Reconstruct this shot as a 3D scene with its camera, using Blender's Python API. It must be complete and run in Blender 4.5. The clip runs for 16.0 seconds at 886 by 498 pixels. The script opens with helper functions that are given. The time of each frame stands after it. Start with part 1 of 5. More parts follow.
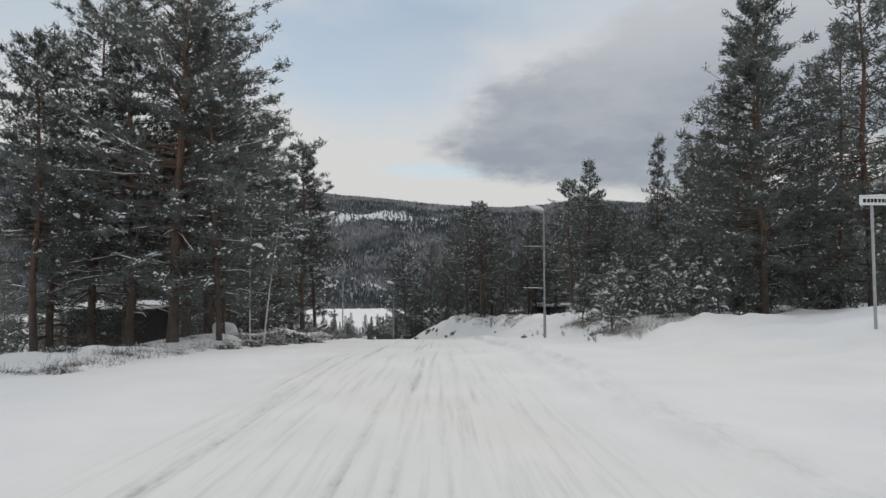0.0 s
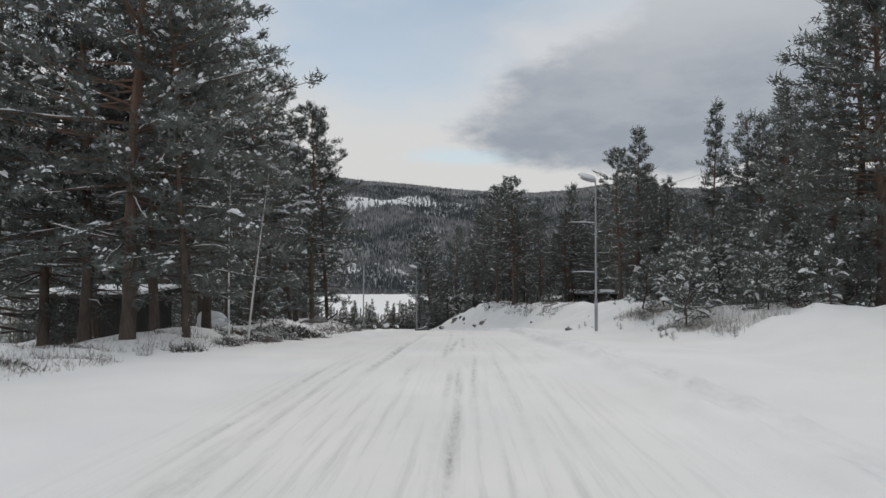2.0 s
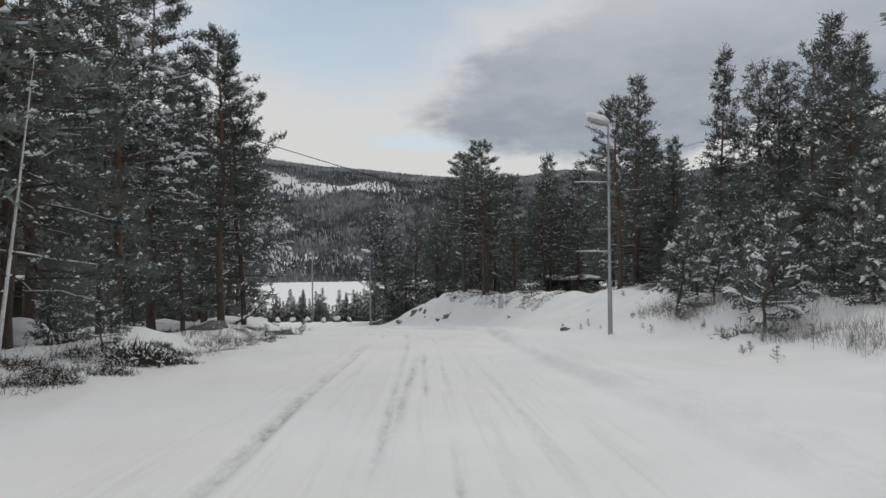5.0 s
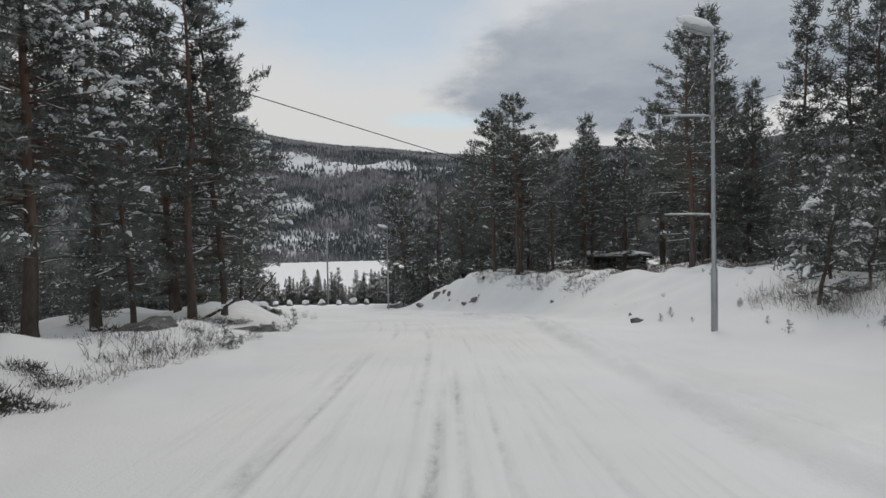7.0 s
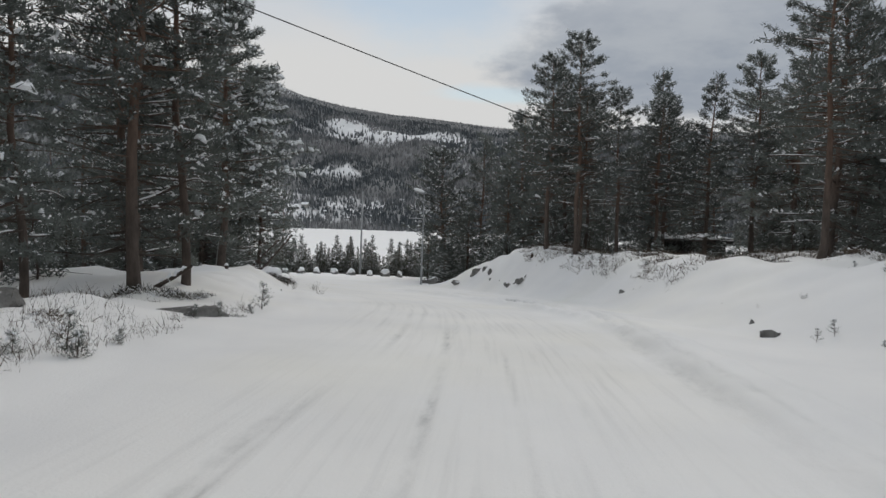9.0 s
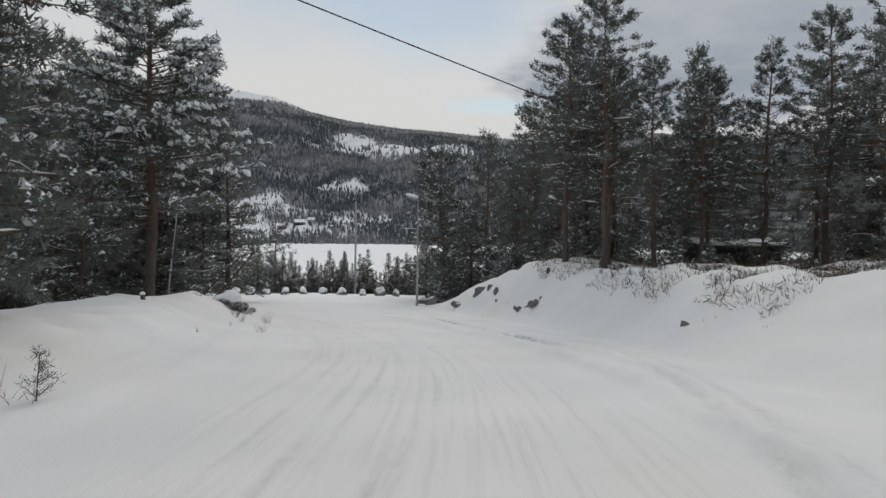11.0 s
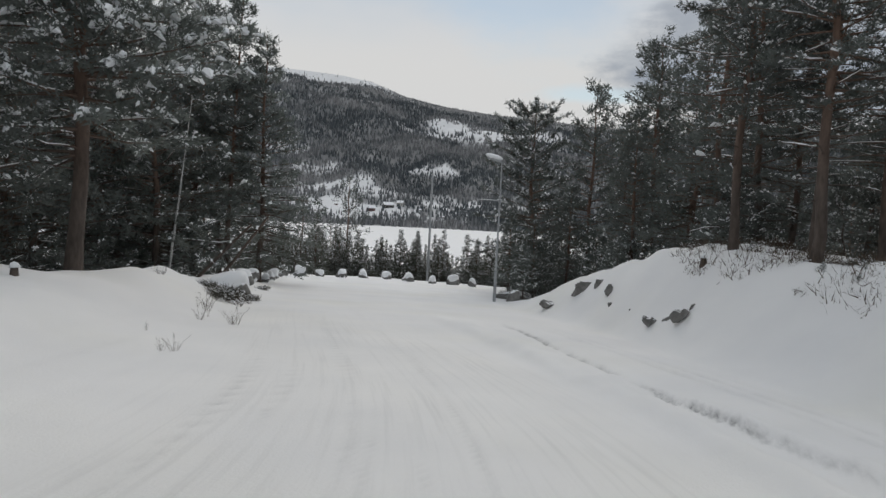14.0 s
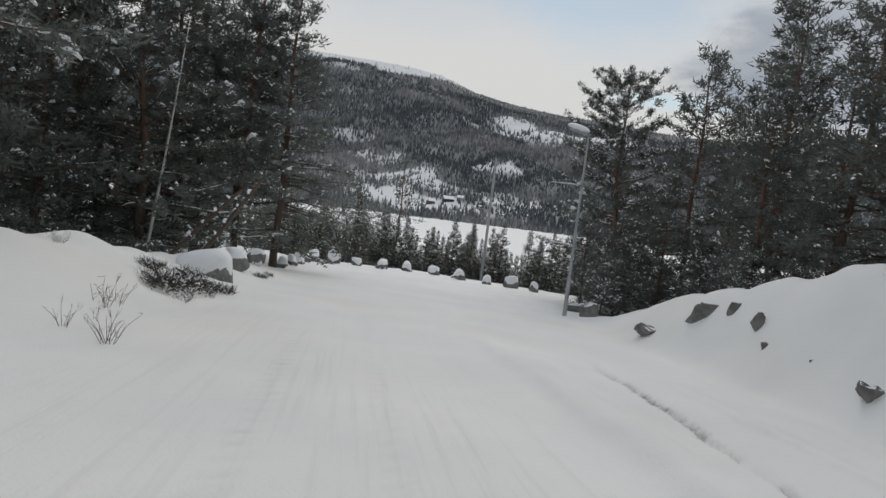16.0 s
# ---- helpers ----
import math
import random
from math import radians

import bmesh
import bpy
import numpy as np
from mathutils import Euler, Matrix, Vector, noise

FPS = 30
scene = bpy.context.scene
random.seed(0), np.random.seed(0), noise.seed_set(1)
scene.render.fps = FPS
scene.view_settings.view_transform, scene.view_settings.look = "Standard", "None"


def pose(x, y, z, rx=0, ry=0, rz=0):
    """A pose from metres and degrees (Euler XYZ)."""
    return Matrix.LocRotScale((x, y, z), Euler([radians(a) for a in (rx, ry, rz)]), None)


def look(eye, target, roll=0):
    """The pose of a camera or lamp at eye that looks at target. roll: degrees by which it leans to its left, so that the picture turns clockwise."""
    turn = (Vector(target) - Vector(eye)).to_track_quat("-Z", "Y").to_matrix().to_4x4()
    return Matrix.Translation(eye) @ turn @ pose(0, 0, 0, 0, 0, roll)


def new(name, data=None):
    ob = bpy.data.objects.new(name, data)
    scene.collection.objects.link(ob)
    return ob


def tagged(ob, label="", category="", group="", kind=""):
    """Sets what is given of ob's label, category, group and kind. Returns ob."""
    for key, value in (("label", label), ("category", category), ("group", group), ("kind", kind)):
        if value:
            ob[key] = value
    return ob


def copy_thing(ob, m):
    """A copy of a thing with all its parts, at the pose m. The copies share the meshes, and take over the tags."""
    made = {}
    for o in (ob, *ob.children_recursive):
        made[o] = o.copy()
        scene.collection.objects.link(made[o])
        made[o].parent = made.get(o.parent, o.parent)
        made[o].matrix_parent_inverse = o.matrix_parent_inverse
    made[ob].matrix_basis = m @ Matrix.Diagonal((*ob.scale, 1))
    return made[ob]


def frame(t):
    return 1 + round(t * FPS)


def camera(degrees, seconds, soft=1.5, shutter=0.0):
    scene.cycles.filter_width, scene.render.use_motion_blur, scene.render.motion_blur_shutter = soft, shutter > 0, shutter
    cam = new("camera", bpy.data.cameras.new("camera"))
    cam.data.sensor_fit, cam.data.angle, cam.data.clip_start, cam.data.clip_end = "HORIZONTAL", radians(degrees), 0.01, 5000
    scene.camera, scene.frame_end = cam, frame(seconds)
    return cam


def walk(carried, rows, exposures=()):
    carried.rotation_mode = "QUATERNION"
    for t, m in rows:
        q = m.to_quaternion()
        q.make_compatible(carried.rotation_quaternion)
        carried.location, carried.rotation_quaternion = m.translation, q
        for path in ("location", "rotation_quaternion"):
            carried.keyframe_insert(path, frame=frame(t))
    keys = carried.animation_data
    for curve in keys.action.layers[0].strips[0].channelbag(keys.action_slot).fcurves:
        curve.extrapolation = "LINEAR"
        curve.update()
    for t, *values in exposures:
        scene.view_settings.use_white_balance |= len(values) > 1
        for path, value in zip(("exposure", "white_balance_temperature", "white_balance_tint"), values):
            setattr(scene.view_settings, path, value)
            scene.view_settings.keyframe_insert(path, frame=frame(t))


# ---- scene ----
cam = camera(67.9, 16.0, soft=1.5)
METRES, EYE, TILT, LEAN, TURN = 1.0, 1.4, -2.5, 0.0, 0.0
ROWS = [
    (0, 0.000, 0.000, -0.000, -0.01, 5.47, 0.09),
    (0.5, -0.039, 1.265, 0.049, -0.96, 4.67, -1.79),
    (1, -0.136, 2.523, 0.075, 0.83, 6.08, 1.49),
    (1.5, -0.254, 3.778, 0.067, 1.83, 4.99, 0.80),
    (2, -0.319, 5.003, 0.079, 2.05, 4.24, -0.19),
    (2.5, -0.344, 6.235, 0.097, 1.57, 3.35, -0.94),
    (3, -0.321, 7.476, 0.136, 1.12, 2.84, 0.31),
    (3.5, -0.332, 8.776, 0.166, -0.47, 2.90, 0.94),
    (3.7, -0.326, 9.329, 0.167, -1.38, 2.55, 1.48),
    (5.8, -0.437, 15.121, 0.284, -0.69, 3.28, -1.96),
    (6, -0.459, 15.671, 0.279, -0.63, 2.87, -4.08),
    (6.5, -0.532, 17.026, 0.265, -0.01, 1.25, -1.81),
    (7, -0.505, 18.350, 0.255, 0.52, 1.19, 1.02),
    (7.5, -0.524, 19.703, 0.212, -0.16, 1.17, -0.30),
    (8, -0.527, 21.130, 0.167, 1.79, 1.07, -0.03),
    (8.5, -0.465, 22.540, 0.122, 3.30, -0.92, -1.65),
    (9, -0.419, 23.967, 0.103, 4.40, -1.10, -2.30),
    (9.2, -0.444, 24.553, 0.090, 4.99, -1.19, -2.32),
    (11.3, -0.247, 30.953, 0.066, 5.41, 0.03, -0.73),
    (11.5, -0.259, 31.487, 0.009, 5.73, -0.37, -0.59),
    (12, -0.289, 32.894, -0.031, 5.83, -0.84, 1.32),
    (12.5, -0.394, 34.273, -0.089, 4.86, -1.44, 2.68),
    (13, -0.538, 35.676, -0.156, 6.15, -0.85, -0.88),
    (13.5, -0.735, 37.113, -0.228, 8.30, -0.72, -2.56),
    (14, -1.002, 38.570, -0.303, 13.01, -1.39, -3.48),
    (14.5, -1.297, 39.986, -0.385, 15.50, -2.20, -1.02),
    (15, -1.653, 41.437, -0.452, 15.80, -1.33, -1.36),
    (15.5, -1.979, 42.892, -0.526, 16.92, -0.51, -3.72),
    (16, -2.401, 44.383, -0.623, 18.14, -2.17, -7.64),
]
walk(cam, [(t, pose(0, 0, EYE, TILT, LEAN, TURN) @ pose(METRES * x, METRES * y, METRES * z, 90 + pitch, roll, yaw)) for t, x, y, z, yaw, pitch, roll in ROWS])

# ---- sky and light ----
world = bpy.data.worlds.new("winter_sky")
scene.world = world
world.use_nodes = True
wt = world.node_tree
wt.nodes.clear()


def wmath(op, a, b=None, c=None):
    n = wt.nodes.new("ShaderNodeMath")
    n.operation = op
    for i, v in enumerate((a, b, c)):
        if v is None:
            continue
        if isinstance(v, (int, float)):
            n.inputs[i].default_value = v
        else:
            wt.links.new(v, n.inputs[i])
    return n.outputs[0]


def wramp(value, low, high):
    n = wt.nodes.new("ShaderNodeMapRange")
    n.interpolation_type = "SMOOTHSTEP"
    wt.links.new(value, n.inputs["Value"])
    n.inputs["From Min"].default_value, n.inputs["From Max"].default_value = low, high
    return n.outputs[0]


def wmix(fac, a, b):
    n = wt.nodes.new("ShaderNodeMix")
    n.data_type = "RGBA"
    wt.links.new(fac, n.inputs["Factor"])
    for sock, v in ((n.inputs["A"], a), (n.inputs["B"], b)):
        if isinstance(v, tuple):
            sock.default_value = (*v, 1)
        else:
            wt.links.new(v, sock)
    return n.outputs["Result"]


def wnoise(vector, scale, detail=5, rough=0.55, stretch=(1, 1, 1), shift=(0, 0, 0)):
    m = wt.nodes.new("ShaderNodeMapping")
    m.inputs["Scale"].default_value, m.inputs["Location"].default_value = stretch, shift
    wt.links.new(vector, m.inputs["Vector"])
    n = wt.nodes.new("ShaderNodeTexNoise")
    n.inputs["Scale"].default_value, n.inputs["Detail"].default_value, n.inputs["Roughness"].default_value = scale, detail, rough
    wt.links.new(m.outputs[0], n.inputs["Vector"])
    return n.outputs[0]


coords = wt.nodes.new("ShaderNodeTexCoord").outputs["Generated"]
split = wt.nodes.new("ShaderNodeSeparateXYZ")
wt.links.new(coords, split.inputs[0])
az = wmath("ARCTAN2", split.outputs["X"], split.outputs["Y"])
el = wmath("ARCSINE", split.outputs["Z"])
blue = wt.nodes.new("ShaderNodeTexSky")
blue.sky_type, blue.sun_disc = "NISHITA", False
blue.sun_elevation, blue.sun_rotation = radians(14), radians(150)
blue_dim = wt.nodes.new("ShaderNodeVectorMath")
blue_dim.operation = "SCALE"
wt.links.new(blue.outputs[0], blue_dim.inputs[0])
blue_dim.inputs["Scale"].default_value = 0.15
rag = wnoise(coords, 3.2, 8, 0.6, (1, 1, 2.2), (0.3, 0.1, 0.0))
fine = wnoise(coords, 7.0, 6, 0.6, (1, 1, 2.6), (2.0, 0.0, 1.0))
veil = wnoise(coords, 1.6, 4, 0.5, (1, 1, 2.4), (5.0, 1.0, 0.4))
# thin high veil over most of the blue
pale = wmix(wramp(veil, 0.36, 0.62), (0.5, 0.575, 0.655), (0.64, 0.648, 0.662))
low = wmix(wramp(el, radians(17), radians(11)), pale, (0.66, 0.66, 0.654))
# a soft window of blue between the clouds, and a thin strip of it lower down
def oval(a0, e0, wa, we):
    p = wmath("DIVIDE", wmath("SUBTRACT", az, radians(a0)), radians(wa))
    q = wmath("DIVIDE", wmath("SUBTRACT", el, radians(e0)), radians(we))
    return wmath("SQRT", wmath("ADD", wmath("MULTIPLY", p, p), wmath("MULTIPLY", q, q)))


gap = wmath("ADD", oval(-6, 18.5, 15, 7.0), wmath("MULTIPLY", wmath("SUBTRACT", rag, 0.5), 2.2))
strip = wmath("ADD", oval(0, 9.7, 6.5, 0.9), wmath("MULTIPLY", wmath("SUBTRACT", fine, 0.5), 1.6))
blue_show = wmath("MULTIPLY", wmath("MAXIMUM", wramp(gap, 1.15, 0.2), wramp(strip, 1.1, 0.3)), 0.44)
base_sky = wmix(blue_show, low, blue_dim.outputs[0])
# the broad grey cloud bank, with a ragged rim
u = wmath("DIVIDE", wmath("SUBTRACT", az, radians(21)), radians(21))
v = wmath("DIVIDE", wmath("SUBTRACT", wmath("SUBTRACT", el, radians(14.0)), wmath("MULTIPLY", wmath("SUBTRACT", az, radians(12)), 0.1)), radians(7.2))
bank = wmath("SQRT", wmath("ADD", wmath("MULTIPLY", u, u), wmath("MULTIPLY", v, v)))
bank = wmath("ADD", bank, wmath("MULTIPLY", wmath("SUBTRACT", rag, 0.5), 1.1))
bank = wmath("ADD", bank, wmath("MULTIPLY", wmath("SUBTRACT", fine, 0.5), 0.35))
grey = wmix(wramp(fine, 0.35, 0.7), (0.31, 0.345, 0.40), (0.40, 0.43, 0.47))
grey = wmix(wramp(el, radians(13), radians(23)), grey, (0.52, 0.545, 0.58))
skies = wmix(wramp(bank, 1.08, 0.82), base_sky, grey)
back = wt.nodes.new("ShaderNodeBackground")
wt.links.new(skies, back.inputs["Color"])
back.inputs["Strength"].default_value = 1.0
wt.links.new(back.outputs[0], wt.nodes.new("ShaderNodeOutputWorld").inputs[0])

sun = new("sun", bpy.data.lights.new("sun", "SUN"))
sun.data.energy, sun.data.angle, sun.data.color = 0.68, radians(30), (1.0, 0.91, 0.79)
sun.matrix_world = look((4, 38, 32), (0, 0, 0))

# ---- materials ----
def material(name, rough=0.8, metal=0.0):
    m = bpy.data.materials.new(name)
    m.use_nodes = True
    b = m.node_tree.nodes["Principled BSDF"]
    b.inputs["Roughness"].default_value, b.inputs["Metallic"].default_value = rough, metal
    b.inputs["Specular IOR Level"].default_value = 0.3
    return m, m.node_tree, b


def noise_node(nt, scale, detail=5, rough=0.6, stretch=(1, 1, 1), kind="Object"):
    tc = nt.nodes.new("ShaderNodeTexCoord")
    mp = nt.nodes.new("ShaderNodeMapping")
    mp.inputs["Scale"].default_value = stretch
    nt.links.new(tc.outputs[kind], mp.inputs["Vector"])
    n = nt.nodes.new("ShaderNodeTexNoise")
    n.inputs["Scale"].default_value, n.inputs["Detail"].default_value, n.inputs["Roughness"].default_value = scale, detail, rough
    nt.links.new(mp.outputs[0], n.inputs["Vector"])
    return n.outputs[0]


def ramp(nt, value, stops):
    r = nt.nodes.new("ShaderNodeValToRGB")
    while len(r.color_ramp.elements) < len(stops):
        r.color_ramp.elements.new(0.5)
    for e, (p, c) in zip(r.color_ramp.elements, stops):
        e.position, e.color = p, (*c, 1)
    nt.links.new(value, r.inputs[0])
    return r.outputs[0]


def mixed(nt, fac, a, b, mode="MIX"):
    n = nt.nodes.new("ShaderNodeMix")
    n.data_type, n.blend_type = "RGBA", mode
    for sock, v in ((n.inputs["Factor"], fac), (n.inputs["A"], a), (n.inputs["B"], b)):
        if isinstance(v, tuple):
            sock.default_value = (*v, 1)
        elif isinstance(v, (int, float)):
            sock.default_value = v
        else:
            nt.links.new(v, sock)
    return n.outputs["Result"]


def bumped(nt, b, value, strength, distance):
    n = nt.nodes.new("ShaderNodeBump")
    n.inputs["Strength"].default_value, n.inputs["Distance"].default_value = strength, distance
    nt.links.new(value, n.inputs["Height"])
    nt.links.new(n.outputs[0], b.inputs["Normal"])
    return n


def two_scale(name, dark, light, scale=6.0, rough=0.8, metal=0.0, bump=0.3, depth=0.01, stretch=(1, 1, 1), wide=0.35):
    """Grain at one scale, stains at a wider one, and a fine relief."""
    m, nt, b = material(name, rough, metal)
    grain = noise_node(nt, scale, 8, 0.65, stretch)
    stain = noise_node(nt, scale * wide * 0.4, 3, 0.5)
    c = ramp(nt, grain, [(0.3, dark), (0.7, light)])
    c = mixed(nt, 0.55, c, ramp(nt, stain, [(0.35, dark), (0.65, light)]))
    nt.links.new(c, b.inputs["Base Color"])
    bumped(nt, b, grain, bump, depth)
    return m


def random_tint(m, amount):
    """Lets each thing differ a little in lightness."""
    nt = m.node_tree
    b = nt.nodes["Principled BSDF"]
    link = b.inputs["Base Color"].links[0]
    info = nt.nodes.new("ShaderNodeObjectInfo")
    k = nt.nodes.new("ShaderNodeMapRange")
    k.inputs["To Min"].default_value, k.inputs["To Max"].default_value = 1 - amount, 1 + amount
    nt.links.new(info.outputs["Random"], k.inputs["Value"])
    v = nt.nodes.new("ShaderNodeVectorMath")
    v.operation = "SCALE"
    nt.links.new(link.from_socket, v.inputs[0])
    nt.links.new(k.outputs[0], v.inputs["Scale"])
    nt.links.new(v.outputs[0], b.inputs["Base Color"])
    return m


def frosted_hazy(m, amount):
    """A thin dusting of frost and snow between the needles, with haze painted in."""
    nt = m.node_tree
    b = nt.nodes["Principled BSDF"]
    link = b.inputs["Base Color"].links[0].from_socket
    k = ramp(nt, noise_node(nt, 3.2, 7, 0.75), [(0.48, (0, 0, 0)), (0.72, (amount, amount, amount))])
    nt.links.new(mixed(nt, k, link, (0.62, 0.64, 0.66)), b.inputs["Base Color"])
    return m


def lit_through(m, amount):
    """Needles let a share of the light through."""
    nt = m.node_tree
    b = nt.nodes["Principled BSDF"]
    t = nt.nodes.new("ShaderNodeBsdfTranslucent")
    nt.links.new(b.inputs["Base Color"].links[0].from_socket, t.inputs["Color"])
    mix = nt.nodes.new("ShaderNodeMixShader")
    mix.inputs[0].default_value = amount
    nt.links.new(b.outputs[0], mix.inputs[1])
    nt.links.new(t.outputs[0], mix.inputs[2])
    nt.links.new(mix.outputs[0], nt.nodes["Material Output"].inputs["Surface"])
    return m


def snow_ground():
    m, nt, b = material("snow_ground", 0.75)
    # mask of real track wear, plus shade painted along the ploughed ridge
    wear_and_shade = nt.nodes.new("ShaderNodeAttribute")
    wear_and_shade.attribute_name = "wear_and_shade"
    grit = noise_node(nt, 9.0, 8, 0.7, (1, 0.35, 1))
    drift = noise_node(nt, 0.5, 4, 0.5)
    fresh = ramp(nt, drift, [(0.3, (0.80, 0.80, 0.805)), (0.7, (0.87, 0.865, 0.86))])
    packed = ramp(nt, grit, [(0.35, (0.24, 0.245, 0.25)), (0.65, (0.62, 0.62, 0.62))])
    k = nt.nodes.new("ShaderNodeMath")
    k.operation = "MULTIPLY"
    k.use_clamp = True
    nt.links.new(wear_and_shade.outputs["Fac"], k.inputs[0])
    nt.links.new(ramp(nt, grit, [(0.3, (1, 1, 1)), (0.7, (0.35, 0.35, 0.35))]), k.inputs[1])
    c = mixed(nt, k.outputs[0], fresh, packed)
    lane = nt.nodes.new("ShaderNodeAttribute")
    lane.attribute_name = "lane"
    sep = nt.nodes.new("ShaderNodeSeparateXYZ")
    nt.links.new(lane.outputs["Vector"], sep.inputs[0])
    stretch = nt.nodes.new("ShaderNodeMapping")
    stretch.inputs["Scale"].default_value = (7.0, 0.22, 0.0)
    nt.links.new(lane.outputs["Vector"], stretch.inputs["Vector"])
    streak = nt.nodes.new("ShaderNodeTexNoise")
    streak.inputs["Scale"].default_value, streak.inputs["Detail"].default_value, streak.inputs["Roughness"].default_value = 1.6, 5, 0.6
    nt.links.new(stretch.outputs[0], streak.inputs["Vector"])
    k2 = nt.nodes.new("ShaderNodeMath")
    k2.operation = "MULTIPLY"
    nt.links.new(sep.outputs["Z"], k2.inputs[0])
    nt.links.new(ramp(nt, streak.outputs[0], [(0.5, (0, 0, 0)), (0.75, (0.5, 0.5, 0.5))]), k2.inputs[1])
    c = mixed(nt, k2.outputs[0], c, (0.50, 0.50, 0.505))
    c = mixed(nt, sep.outputs["Z"], c, mixed(nt, 1.0, c, (0.985, 0.975, 0.945), "MULTIPLY"))
    warm = ramp(nt, noise_node(nt, 0.22, 3, 0.5), [(0.5, (1, 1, 1)), (0.75, (0.985, 0.98, 0.945))])
    nt.links.new(mixed(nt, 1.0, c, warm, "MULTIPLY"), b.inputs["Base Color"])
    h = mixed(nt, 0.5, noise_node(nt, 5.0, 6, 0.6), noise_node(nt, 40.0, 4, 0.6))
    h = mixed(nt, k2.outputs[0], h, (0.1, 0.1, 0.1))
    bumped(nt, b, h, 0.26, 0.035)
    return m


SNOW_GROUND = snow_ground()
SNOW = two_scale("snow", (0.80, 0.82, 0.85), (0.88, 0.88, 0.88), 12, 0.75, bump=0.4, depth=0.02)
NEEDLES = random_tint(two_scale("pine_needles", (0.09, 0.101, 0.092), (0.182, 0.203, 0.184), 1.5, 0.65, bump=0.0), 0.25)
frosted_hazy(NEEDLES, 0.3)
lit_through(NEEDLES, 0.5)
SPRUCE = random_tint(two_scale("spruce_needles", (0.072, 0.078, 0.064), (0.15, 0.158, 0.126), 1.5, 0.65, bump=0.0), 0.25)
frosted_hazy(SPRUCE, 0.5)
lit_through(SPRUCE, 0.4)
BIRCH = two_scale("birch_bark", (0.26, 0.255, 0.25), (0.88, 0.87, 0.85), 9, 0.7, bump=0.3, stretch=(1, 1, 3.5))
TWIG = two_scale("bare_twig", (0.045, 0.032, 0.024), (0.12, 0.09, 0.07), 8, 0.85, bump=0.2)


def snowy_rock(name, cling):
    """Granite with snow clinging to whatever faces up."""
    m, nt, b = material(name, 0.85)
    grain = noise_node(nt, 6, 8, 0.7)
    stone = mixed(nt, 0.5, ramp(nt, grain, [(0.3, (0.07, 0.068, 0.066)), (0.7, (0.27, 0.264, 0.254))]), ramp(nt, noise_node(nt, 1.3, 4, 0.5), [(0.35, (0.08, 0.08, 0.075)), (0.65, (0.25, 0.245, 0.232))]))
    geo = nt.nodes.new("ShaderNodeNewGeometry")
    sep = nt.nodes.new("ShaderNodeSeparateXYZ")
    nt.links.new(geo.outputs["Normal"], sep.inputs[0])
    add = nt.nodes.new("ShaderNodeMath")
    add.operation = "MULTIPLY_ADD"
    nt.links.new(noise_node(nt, 4, 6, 0.65), add.inputs[0])
    add.inputs[1].default_value = 0.8
    nt.links.new(sep.outputs["Z"], add.inputs[2])
    cover = nt.nodes.new("ShaderNodeMapRange")
    cover.inputs["From Min"].default_value, cover.inputs["From Max"].default_value = cling, cling + 0.12
    nt.links.new(add.outputs[0], cover.inputs["Value"])
    nt.links.new(mixed(nt, cover.outputs[0], stone, (0.83, 0.83, 0.84)), b.inputs["Base Color"])
    bumped(nt, b, grain, 0.7, 0.05)
    return m


ROCK = snowy_rock("grey_granite", 1.08)
BARE_ROCK = snowy_rock("bare_granite", 1.42)
STEEL = two_scale("galvanised_steel", (0.30, 0.31, 0.32), (0.46, 0.47, 0.48), 15, 0.5, 0.55, bump=0.1, stretch=(1, 1, 0.2))
DARK_WOOD = two_scale("dark_stained_planks", (0.018, 0.017, 0.016), (0.05, 0.046, 0.042), 7, 0.8, bump=0.4, stretch=(5, 5, 0.3))
CABLE = two_scale("black_cable", (0.012, 0.012, 0.012), (0.03, 0.03, 0.03), 5, 0.6, bump=0.1)


def pine_bark():
    m, nt, b = material("pine_bark", 0.9)
    n = noise_node(nt, 6, 8, 0.7, (1, 1, 0.3))
    low = ramp(nt, n, [(0.3, (0.045, 0.036, 0.031)), (0.7, (0.135, 0.108, 0.092))])
    high = ramp(nt, n, [(0.3, (0.10, 0.063, 0.047)), (0.7, (0.22, 0.138, 0.1))])
    tc = nt.nodes.new("ShaderNodeTexCoord")
    s = nt.nodes.new("ShaderNodeSeparateXYZ")
    nt.links.new(tc.outputs["Object"], s.inputs[0])
    k = nt.nodes.new("ShaderNodeMapRange")
    k.inputs["From Min"].default_value, k.inputs["From Max"].default_value = 1.5, 6.0
    nt.links.new(s.outputs["Z"], k.inputs["Value"])
    nt.links.new(mixed(nt, k.outputs[0], low, high), b.inputs["Base Color"])
    bumped(nt, b, n, 0.7, 0.03)
    return m


BARK = pine_bark()

# ---- the lie of the land ----
def knots(v, xs, zs):
    """Linear knots, rounded off over two metres either way."""
    return sum(np.interp(v + d, xs, zs) for d in (-2.0, -1.0, 0.0, 1.0, 2.0)) / 5


def step(v, a, b):
    k = np.clip((v - a) / (b - a), 0.0, 1.0)
    return k * k * (3 - 2 * k)


def road_z(y):
    return knots(y, (-30, 0, 5, 9, 16, 20, 24, 31.5, 36, 40, 44, 50, 58, 65, 72, 80, 90),
                 (0.4, 0.1, -0.04, -0.12, -0.32, -0.56, -0.84, -1.28, -1.64, -2.03, -2.44, -3.05, -3.8, -4.45, -5.0, -5.55, -5.9))


